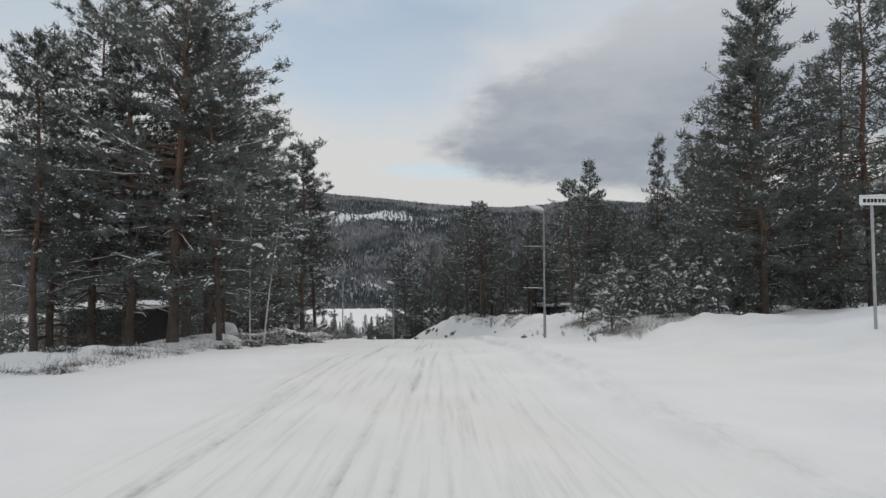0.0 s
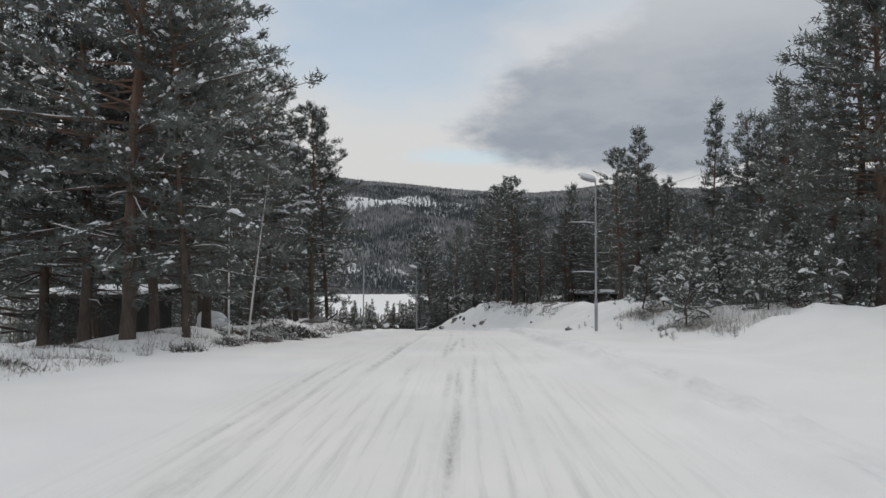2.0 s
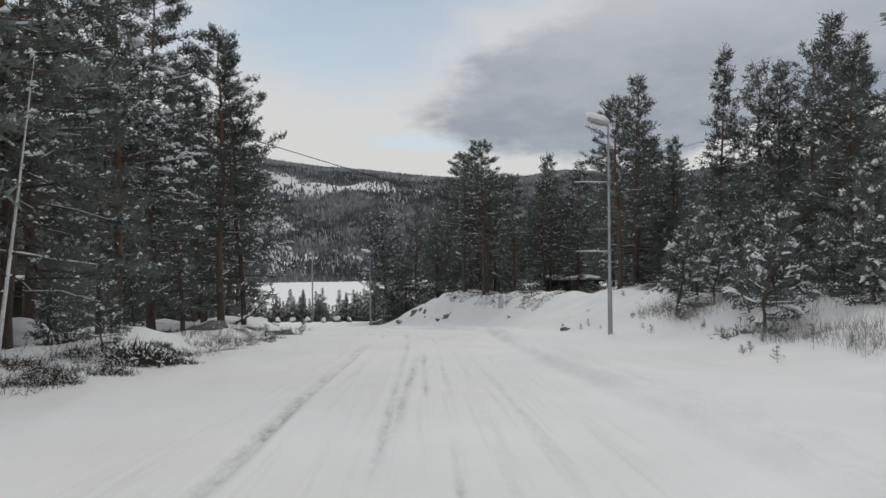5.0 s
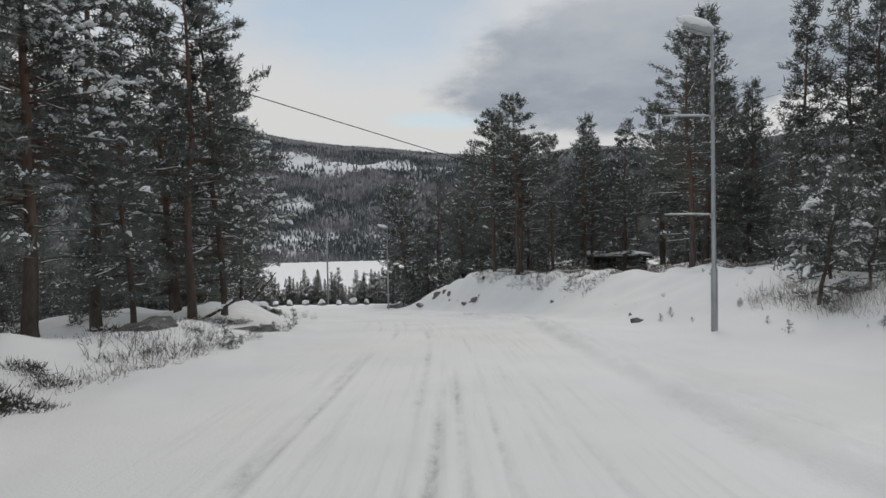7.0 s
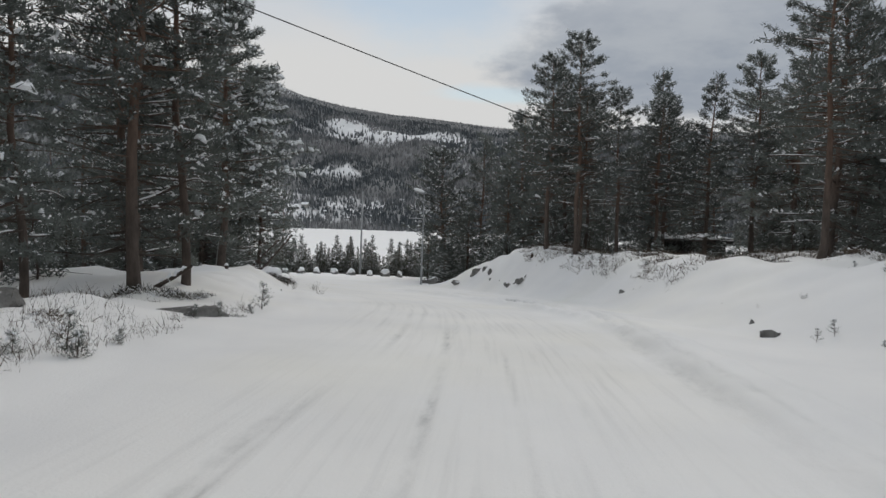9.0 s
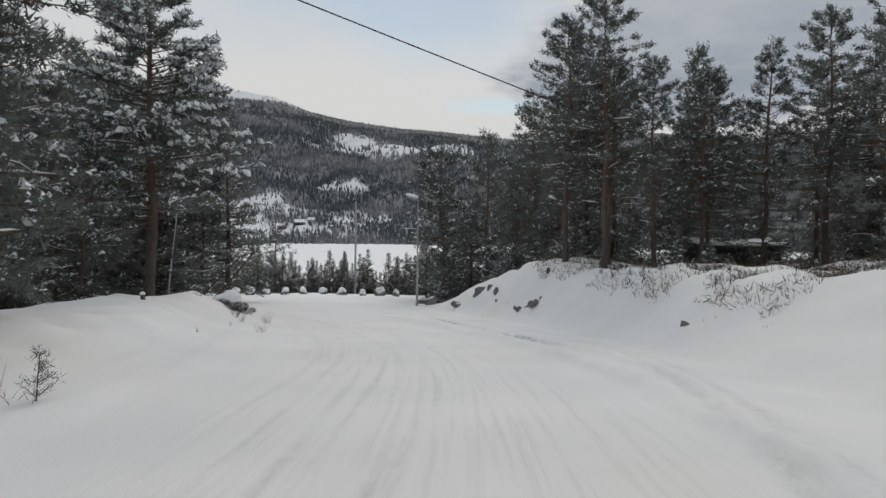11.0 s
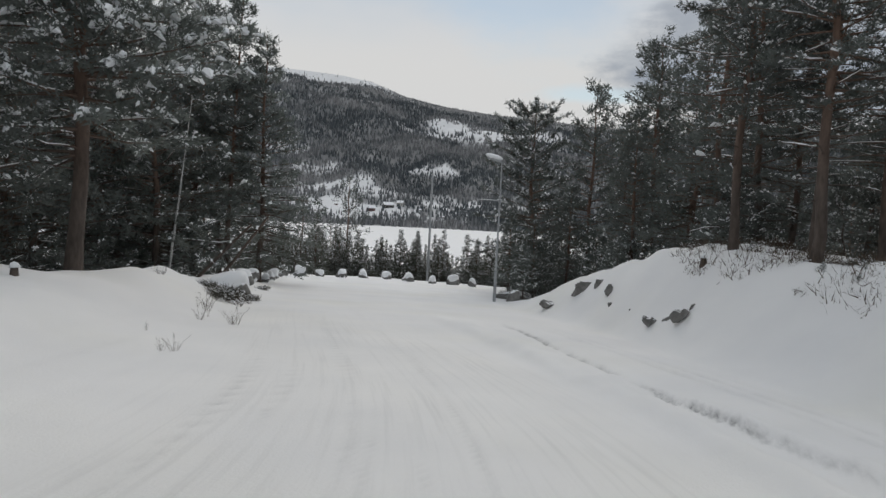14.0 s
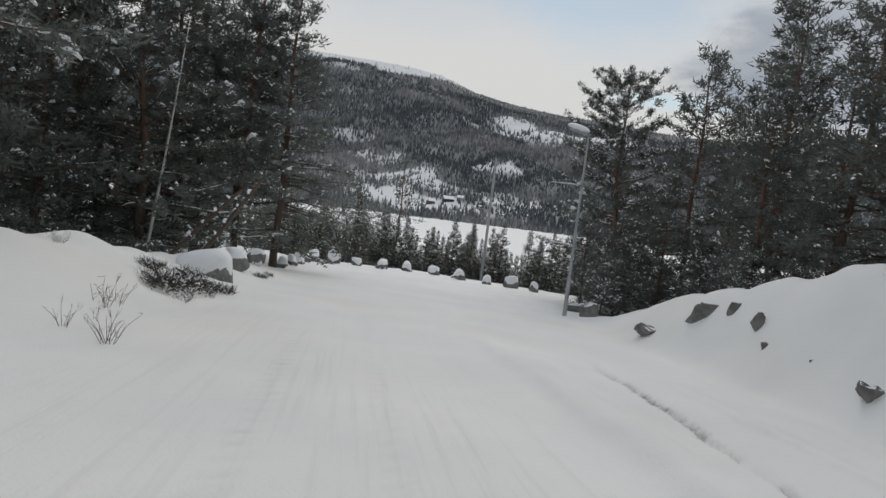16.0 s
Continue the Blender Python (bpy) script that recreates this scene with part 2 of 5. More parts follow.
def right_edge(y):
    return knots(y, (-30, 0, 20, 30, 36, 44, 50, 55, 60, 65, 72, 80, 100), (5.6, 5.3, 4.9, 4.55, 3.9, 2.3, 0.8, -1.0, -2.9, -4.8, -5.4, -5.6, -5.6))


def left_edge(y):
    return knots(y, (-30, 0, 10, 20, 30, 36, 42, 48, 54, 60, 70, 80, 100), (-6.6, -6.3, -6.3, -5.3, -4.3, -4.6, -6.0, -8.0, -9.5, -11.5, -17.0, -24.0, -34.0))


def lumps(x, y):
    return (np.sin(0.9 * x + 0.37 * y + 1.0) * np.sin(0.23 * x - 0.71 * y) + 0.6 * np.sin(1.9 * x - 0.8 * y + 2.0) * np.sin(0.6 * x + 1.7 * y)
            + 0.35 * np.sin(3.7 * x + 1.3 * y) * np.sin(2.9 * y - 1.1 * x + 0.5))


def land(x, y):
    """Height of the snow, near and far."""
    x, y = np.asarray(x, float), np.asarray(y, float)
    z = road_z(y)
    d = x - right_edge(y)
    tall = knots(y, (-30, 10, 28, 36, 44, 50, 55, 60, 64, 70, 80), (0.7, 0.75, 1.0, 1.3, 1.6, 2.0, 2.3, 1.9, 0.9, -0.3, -1.5))
    wide = knots(y, (-30, 20, 28, 40, 50, 58, 65, 90), (6.5, 6.2, 4.0, 3.4, 3.0, 2.6, 3.0, 6.0))
    right = step(d, 0.0, wide)
    z = z + tall * right + 0.03 * np.maximum(d - 4, 0) * step(60 - y, 0, 12)
    z = z - 0.75 * np.exp(-(((x - 7.4 - 0.2 * (y - 53)) / 2.6) ** 2 + ((y - 54) / 5.0) ** 2))
    e = left_edge(y) - x
    hump = knots(y, (-30, 10, 20, 27, 36, 44, 50, 56, 62, 80), (0.0, 0.0, 0.15, 0.4, 0.14, 0.6, 0.75, 0.5, 0.2, 0.1))
    z = z + hump * step(e, 0.0, 2.2) - 0.085 * np.maximum(e - 5, 0) - 0.09 * np.clip(e - 2.2, 0, 7) * step(42 - y, 0, 6)
    z = z - 1.5 * step(e, 2.6, 7.0) * step(y, 43, 49) * step(66 - y, 0, 8)
    z = z + lumps(x, y) * (0.17 * step(d, 0.5, 3.0) + 0.14 * step(e, 0.2, 2.0))
    row = 78.6 - 0.95 * np.maximum(0, -15.0 - x) + 0.3 * np.maximum(0, x + 7)
    drop = step(y - row, 0.3, 8) * 2.7 + step(y, 100, 140) * 2.6
    z = z - drop
    far = step(y, 96, 135)
    return z * (1 - far) + (-12.0) * far

# ---- mesh helpers ----
def mesh_from(name, verts, faces, mat, smooth=False):
    me = bpy.data.meshes.new(name)
    me.from_pydata([tuple(v) for v in verts], [], [tuple(f) for f in faces])
    me.materials.append(mat)
    if smooth:
        me.polygons.foreach_set("use_smooth", [True] * len(me.polygons))
    me.update()
    return me


def piece(name, me, parent=None, label=""):
    ob = new(name, me)
    ob.parent = parent
    if label:
        ob["label"] = label
    return ob


def part(name, bm, mat, parent, label=""):
    me = bpy.data.meshes.new(name)
    bm.to_mesh(me)
    bm.free()
    me.materials.append(mat)
    return piece(name, me, parent, label)


class Heap:
    """Collects tubes, blades and lumps into one mesh."""

    def __init__(self):
        self.v, self.f, self.n = [], [], 0

    def add(self, verts, faces):
        self.v.append(np.asarray(verts, float))
        self.f.extend([tuple(i + self.n for i in f) for f in faces])
        self.n += len(verts)

    def tube(self, pts, radii, sides=5):
        pts = np.asarray(pts, float)
        k = len(pts)
        rings = []
        for i in range(k):
            d = pts[min(i + 1, k - 1)] - pts[max(i - 1, 0)]
            d = d / (np.linalg.norm(d) + 1e-9)
            a = np.cross(d, (0.31, 0.9, 0.17) if abs(d[2]) > 0.8 else (0, 0, 1.0))
            a /= np.linalg.norm(a)
            b = np.cross(d, a)
            w = np.arange(sides) * 2 * np.pi / sides
            rings.append(pts[i] + radii[i] * (np.cos(w)[:, None] * a + np.sin(w)[:, None] * b))
        faces = [(i * sides + j, i * sides + (j + 1) % sides, (i + 1) * sides + (j + 1) % sides, (i + 1) * sides + j)
                 for i in range(k - 1) for j in range(sides)]
        self.add(np.concatenate(rings), faces)

    def fleck(self, c, r, rng, flat=0.5):
        """A small flake of snow, eight faces."""
        t = rng.uniform(0, 3.14)
        a, b = r * rng.uniform(0.8, 1.6), r * rng.uniform(0.5, 0.9)
        ca, sa = np.cos(t), np.sin(t)
        v = np.array([(a * ca, a * sa, 0), (-b * sa, b * ca, 0), (-a * ca, -a * sa, 0), (b * sa, -b * ca, 0), (0, 0, r * flat)])
        v[:4, 2] += rng.normal(size=4) * 0.12 * r
        self.add(v + np.asarray(c), [(0, 1, 4), (1, 2, 4), (2, 3, 4), (3, 0, 4), (3, 2, 1, 0)])

    def dust(self, a, b, n, size, rng):
        """Small uneven bits of snow lying along a twig."""
        d = b - a
        d = d / (np.linalg.norm(d) + 1e-9)
        s = np.cross(d, (0, 0, 1.0))
        s /= np.linalg.norm(s) + 1e-9
        for i in range(n):
            c = a + (b - a) * rng.uniform(0.15, 1.15) + rng.normal(size=3) * size * (0.9, 0.9, 0.5)
            le, w, h = size * rng.uniform(0.7, 1.8), size * rng.uniform(0.35, 0.9), size * rng.uniform(0.35, 0.8)
            tip = rng.normal() * 0.4 * w
            dd = d + rng.normal(size=3) * 0.25
            self.add((c - dd * le * 0.5 + s * tip, c + dd * le * 0.5 - s * tip, c + s * w + dd * le * 0.15, c - s * w - dd * le * 0.1, c + (0, 0, h) + dd * tip), ((0, 3, 4), (3, 1, 4), (1, 2, 4), (2, 0, 4)))

    def lump(self, c, r, rng, flat=0.55):
        """A small uneven cushion of snow: a squashed six-sided dome."""
        w = np.arange(6) * np.pi / 3 + rng.uniform(0, 1)
        rr = r * rng.uniform(0.75, 1.2, 6)
        low = np.stack([rr * np.cos(w), rr * np.sin(w), -0.25 * r * flat * np.ones(6)], 1)
        mid = np.stack([0.7 * rr * np.cos(w), 0.7 * rr * np.sin(w), r * flat * rng.uniform(0.5, 0.8, 6)], 1)
        v = np.concatenate([low, mid, [[0, 0, r * flat]], [[0, 0, -0.3 * r * flat]]]) + np.asarray(c)
        f = [(i, (i + 1) % 6, 6 + (i + 1) % 6, 6 + i) for i in range(6)] + [(6 + i, 6 + (i + 1) % 6, 12) for i in range(6)] + [((i + 1) % 6, i, 13) for i in range(6)]
        self.add(v, f)

    def mesh(self, name, mat, smooth=False):
        return mesh_from(name, np.concatenate(self.v) if self.v else [], self.f, mat, smooth)


class Blades:
    """Needles as many thin triangles, gathered fast."""

    def __init__(self):
        self.t = []

    def tuft(self, at, way, length, count, rng, spread=0.9, width=0.16):
        way = np.asarray(way, float) / np.linalg.norm(way)
        d = way + spread * rng.normal(size=(count, 3))
        d[:, 2] += 0.15
        d /= np.linalg.norm(d, axis=1)[:, None]
        s = np.cross(d, rng.normal(size=(count, 3)))
        s /= np.linalg.norm(s, axis=1)[:, None]
        le = length * rng.uniform(0.6, 1.2, count)[:, None]
        base = np.asarray(at) + 0.32 * length * rng.normal(size=(count, 3))
        w = length * width * rng.uniform(0.7, 1.3, count)[:, None]
        self.t.append(np.stack([base - s * w * 0.5, base + s * w * 0.5, base + d * le], 1))

    def mesh(self, name, mat):
        t = np.concatenate(self.t)
        n = len(t)
        me = bpy.data.meshes.new(name)
        me.vertices.add(3 * n)
        me.vertices.foreach_set("co", t.reshape(-1))
        me.loops.add(3 * n)
        me.loops.foreach_set("vertex_index", np.arange(3 * n, dtype=np.int32))
        me.polygons.add(n)
        me.polygons.foreach_set("loop_start", np.arange(0, 3 * n, 3, dtype=np.int32))
        me.materials.append(mat)
        me.update(calc_edges=True)
        return me


def ground_z(x, y):
    return float(land(x, y))


# ---- ground: one sheet of snow ----
def spaced(parts):
    out = []
    for a, b, d in parts:
        n = max(1, round((b - a) / d))
        out += [a + (b - a) * i / n for i in range(n)]
    return np.array(out + [parts[-1][1]])


# wheel tracks: off the middle of the lane, half width, how worn, from, to
TRACKS = ((-1.85, 0.10, 0.7, -6, 9), (-1.7, 0.06, 0.5, -6, 10), (-2.2, 0.07, 0.6, 6, 17), (-2.0, 0.06, 0.55, 8, 18), (-1.75, 0.07, 0.5, 8, 17), (-1.5, 0.13, 0.75, 15, 29), (-1.36, 0.07, 0.5, 17, 30), (-1.15, 0.05, 0.4, 22, 26),
          (-1.2, 0.06, 0.8, -6, 8), (-0.85, 0.06, 0.65, 10, 16), (-0.5, 0.06, 0.55, -6, 9), (-0.42, 0.08, 0.8, 18, 35), (-0.25, 0.06, 0.95, 9, 15), (-0.18, 0.08, 1.1, 19, 25.5), (-0.05, 0.06, 0.95, 9, 15), (0.0, 0.05, 0.55, -6, 8),
          (0.05, 0.07, 0.95, 21, 26.5), (0.2, 0.05, 0.55, 11, 18), (0.35, 0.05, 0.45, 22, 34), (0.3, 0.05, 0.35, -6, 10), (0.6, 0.06, 0.35, 4, 30), (0.95, 0.07, 0.3, 5, 30), (-1.25, 0.09, 0.7, 32, 40), (-1.6, 0.06, 0.45, 34, 42),
          (-0.9, 0.07, 0.6, 33, 41), (-0.35, 0.06, 0.65, 33, 41), (-0.15, 0.05, 0.5, 35, 44), (-0.6, 0.05, 0.4, 36, 44), (0.15, 0.06, 0.45, 34, 46), (0.45, 0.05, 0.4, 36, 50), (-2.0, 0.07, 0.55, 36, 47), (-0.8, 0.09, 0.45, 42, 54), (0.3, 0.08, 0.5, 44, 56), (-1.5, 0.07, 0.35, 43, 54))


def track_line(y):
    return knots(y, (-30, 10, 25, 34, 40, 44, 48, 52, 58, 64, 70, 80), (-0.1, -0.35, -0.45, -0.55, -1.1, -2.1, -4.0, -6.0, -8.8, -11.0, -15.0, -22.0))


def rough(v, k):
    return np.sin(0.9 * v + 3.1 * k) + 0.7 * np.sin(2.3 * v + 1.7 * k) + 0.5 * np.sin(5.3 * v + k * k) + 0.3 * np.sin(11.0 * v - k)


def build_ground():
    xs = spaced([(-2600, -400, 220), (-400, -90, 31), (-90, -36, 3), (-36, -9, 0.75), (-9, -3.6, 0.12), (-3.6, 2.8, 0.045), (2.8, 7, 0.2), (7, 36, 0.75), (36, 90, 3), (90, 400, 31), (400, 2600, 220)])
    ys = spaced([(-600, -60, 90), (-60, -6, 3), (-6, 0, 0.5), (0, 36, 0.24), (36, 55, 0.13), (55, 90, 0.5), (90, 150, 2.5), (150, 600, 25), (600, 2900, 230)])
    x, y = np.meshgrid(xs, ys)
    z = land(x, y)
    wear_and_shade = np.zeros_like(z)
    s = x - track_line(y)
    on = step(y, -20, -4) * step(62 - y, 0, 16)
    for k, (c, w, deep, y0, y1) in enumerate(TRACKS):
        wob = c + 0.05 * np.sin(0.21 * y + 2.0 * k) + 0.03 * np.sin(0.53 * y + k)
        live = np.clip(0.55 + 0.3 * rough(0.31 * y, 1.37 * k + 0.3), 0.1, 1.0) * on * deep * step(y, y0 - 1.5, y0 + 1.5) * step(y1 - y, -1.5, 1.5) * (1 - 0.4 * step(y, 31, 36))
        g = np.exp(-((s - wob) / (0.55 * w)) ** 2)
        lip = np.exp(-((np.abs(s - wob) - 1.15 * w) / (0.4 * w)) ** 2)
        z += live * (-0.045 * g + 0.018 * lip)
        wear_and_shade = np.maximum(wear_and_shade, 1.5 * live ** 1.25 * g)
    # the cracked edge of the packed snow, tinted darker along the crack
    edge = knots(y, (30, 38, 41.5, 44, 46, 48, 50, 52, 56), (2.1, 1.9, 1.6, 0.65, -0.2, -0.83, -1.47, -2.1, -3.7)) + 0.03 * rough(1.7 * y, 1.0)
    crack = np.exp(-((x - edge) / 0.05) ** 2) * step(y, 42.5, 46) * step(55 - y, 0, 3)
    z += -0.05 * crack + 0.05 * step(x - edge, 0.0, 0.3) * step(y, 34, 42) * step(58 - y, 0, 6)
    wear_and_shade = np.maximum(wear_and_shade, 2.0 * crack * np.clip(0.7 + 0.4 * rough(0.8 * y, 0.4), 0.1, 1))
    # a soft double furrow swinging along the right side, tinted greyer in its hollows
    line = knots(y, (10, 16, 20, 24, 28, 33, 38, 42, 44, 46, 50, 56), (1.9, 1.95, 1.9, 1.8, 1.7, 1.6, 2.05, 1.85, 1.55, 1.0, -0.6, -3.2)) + 0.02 * rough(0.6 * y, 1.3)
    live = step(y, 16, 26) * step(56 - y, 0, 8) * np.clip(0.6 + 0.22 * rough(0.35 * y, 0.9), 0.15, 1)
    for off, w in ((0.0, 0.13), (0.33, 0.1)):
        g = np.exp(-((x - line - off) / w) ** 2)
        z += live * (-0.035 * g + 0.015 * np.exp(-((x - line - off - 2.2 * w) / w) ** 2))
        wear_and_shade = np.maximum(wear_and_shade, 0.32 * live * g)
    # ploughed ridges at both sides of the driven lane
    ridge = np.exp(-((s - 2.5 - 0.12 * np.sin(0.4 * y)) / 0.22) ** 2) + 0.6 * np.exp(-((s - 3.0 - 0.1 * np.sin(0.33 * y + 1)) / 0.16) ** 2)
    chunk = np.clip(np.sin(3.1 * y + 2.0 * x) * np.sin(4.7 * x - 2.3 * y + 1) + 0.6 * np.sin(6.3 * y - 5.0 * x) * np.sin(9.0 * x + 1.7 * y), -0.2, 1.0)
    z += on * 0.05 * ridge * chunk * (1 - step(y, 26, 34))
    # dark band painted on the ridge for the shade of its averted face
    wear_and_shade = np.maximum(wear_and_shade, on * 0.3 * np.exp(-((s - 2.75) / 0.26) ** 2) * (0.6 + 0.5 * chunk) * (1 - step(y, 22, 30)))
    z += on * 0.13 * ridge * (0.8 + 0.2 * rough(0.7 * y, 2.0) + 0.25 * np.sin(5.1 * y + 3 * x) * np.sin(7.3 * x - 2.2 * y))
    z += on * 0.07 * step(s, 2.2, 2.9) * step(right_edge(y) - x, -0.5, 1.0)
    z += 0.06 * on * step(-3.2 - s, 0, 0.7)
    z += 0.012 * rough(1.3 * x + 0.4 * y, 1.0) * step(np.abs(s), 2.2, 3.4)
    lane = on * np.exp(-(np.maximum(np.abs(s + 0.3) - 1.6, 0) / 0.7) ** 2) * (1 - 0.4 * step(y, 24, 40)) * np.clip(0.6 + 0.25 * rough(0.2 * y + 0.3 * s, 2.2), 0.15, 1)
    m, n = z.shape
    v = np.stack([x, y, z], -1).reshape(-1, 3)
    i = np.arange(m * n).reshape(m, n)
    f = np.stack([i[:-1, :-1], i[:-1, 1:], i[1:, 1:], i[1:, :-1]], -1).reshape(-1, 4)
    me = mesh_from("ground", v.tolist(), f.tolist(), SNOW_GROUND, True)
    a = me.attributes.new("wear_and_shade", "FLOAT", "POINT")
    a.data.foreach_set("value", wear_and_shade.reshape(-1).astype(np.float32))
    a = me.attributes.new("lane", "FLOAT_VECTOR", "POINT")
    a.data.foreach_set("vector", np.stack([s, y, lane], -1).reshape(-1).astype(np.float32))
    return tagged(piece("ground", me), "snow-covered ground with a ploughed road and faint wheel ruts", "ground", kind="structure")


build_ground()


# ---- the mountain across the valley ----
def skyline(a):
    return np.interp(a, (-60, -45, -34, -29, -25, -22, -19.5, -16.5, -13, -9, -5, -1.5, 2, 6, 9, 12, 20, 30, 45, 60),
                     (8.5, 9.5, 10.3, 10.45, 10.4, 10.25, 9.9, 8.85, 8.2, 7.75, 7.5, 7.1, 6.85, 6.7, 6.9, 7.3, 6.6, 7.5, 8.2, 7.6))


def mountain_z(a, r):
    top = 1500 * np.tan(np.radians(skyline(a)))
    k = np.clip((r - 330) / 1170, 0, 1.15)
    rise = np.where(k < 1, k ** 1.25, 1 - 0.6 * (k - 1))
    folds = 9 * np.sin(0.011 * r + 0.35 * a) * np.sin(0.24 * a + 0.004 * r) + 4 * np.sin(0.03 * r - 0.9 * a)
    return -12.4 + (top + 12) * rise + folds * np.clip(k * 4, 0, 1) * np.clip((1 - k) * 5, 0, 1)


def mountain_point(a, r):
    return np.stack([r * np.sin(np.radians(a)), 20 + r * np.cos(np.radians(a)), mountain_z(a, r)], -1)


def lattice(u, v, seed):
    """Smooth value noise from 0 to 1 on a unit lattice."""
    u, v = np.asarray(u, float), np.asarray(v, float)
    i, j = np.floor(u), np.floor(v)
    f, g = u - i, v - j
    f, g = f * f * (3 - 2 * f), g * g * (3 - 2 * g)

    def corner(p, q):
        h = np.sin(p * 127.1 + q * 311.7 + seed * 74.7) * 43758.5453
        return h - np.floor(h)

    low = corner(i, j) * (1 - f) + corner(i + 1, j) * f
    return low * (1 - g) + (corner(i, j + 1) * (1 - f) + corner(i + 1, j + 1) * f) * g


def clumps(a, k, wide, deep, seed):
    """Patchiness over the slope: degrees across, shares of the height upward."""
    return 0.55 * lattice(a / wide, k / deep, seed) + 0.3 * lattice(2.3 * a / wide + 7, 2.3 * k / deep, seed + 1) + 0.15 * lattice(5.1 * a / wide, 5.1 * k / deep + 3, seed + 2)


# open snow on the slope: degrees, half width, share of the way up, half depth, how bare
OPEN_SLOPES = ((-10.5, 4.8, 0.60, 0.085, 0.84), (-3.6, 4.2, 0.66, 0.06, 0.66), (-16, 2.8, 0.56, 0.025, 0.3), (-24.5, 6.5, 0.96, 0.085, 1.0), (-19.5, 2.2, 0.90, 0.025, 0.55), (-25, 4.0, 0.80, 0.02, 0.4), (-20, 2.2, 0.70, 0.015, 0.35),
               (-20.5, 3.8, 0.125, 0.022, 0.62), (-24, 2.8, 0.20, 0.02, 0.55), (-20.0, 5.0, 0.052, 0.018, 0.78), (-13.5, 3.2, 0.27, 0.016, 0.55), (-12, 3, 0.085, 0.008, 0.5), (-9.5, 2.4, 0.13, 0.01, 0.5), (-5, 1.5, 0.1, 0.008, 0.5), (2, 3, 0.4, 0.03, 0.25), (-27, 4, 0.3, 0.02, 0.4))


def forest_cover(a, r):
    """How thick the woods stand, from 0 on open snow to 1."""
    k = (r - 330) / 1170
    n = clumps(a, k, 2.6, 0.09, 3.0) - 0.5
    fine = clumps(a, k, 0.7, 0.03, 8.0) - 0.5
    cover = 0.92 + 0.5 * n + 0.35 * fine
    ragged = a + 3.0 * fine + 0.6 * np.sin(9 * k)
    height = k + 0.05 * n + 0.03 * fine
    for c, w, kc, kw, deep in OPEN_SLOPES:
        cover = cover - deep * np.exp(-(((ragged - c) / w) ** 4 + ((height - kc) / kw) ** 4))
    # thin woods and hedges between the farms
    cover = cover - 0.35 * np.clip((0.17 - k) / 0.05, 0, 1) * np.exp(-((a + 17) / 9) ** 4) * (1.2 - lattice(a / 1.3, k / 0.02, 5.0))
    # a dark hem of woods along the far side of the field
    cover = np.maximum(cover, np.clip((0.022 - k) / 0.008, 0, 1))
    return np.clip(cover, 0.06, 1)


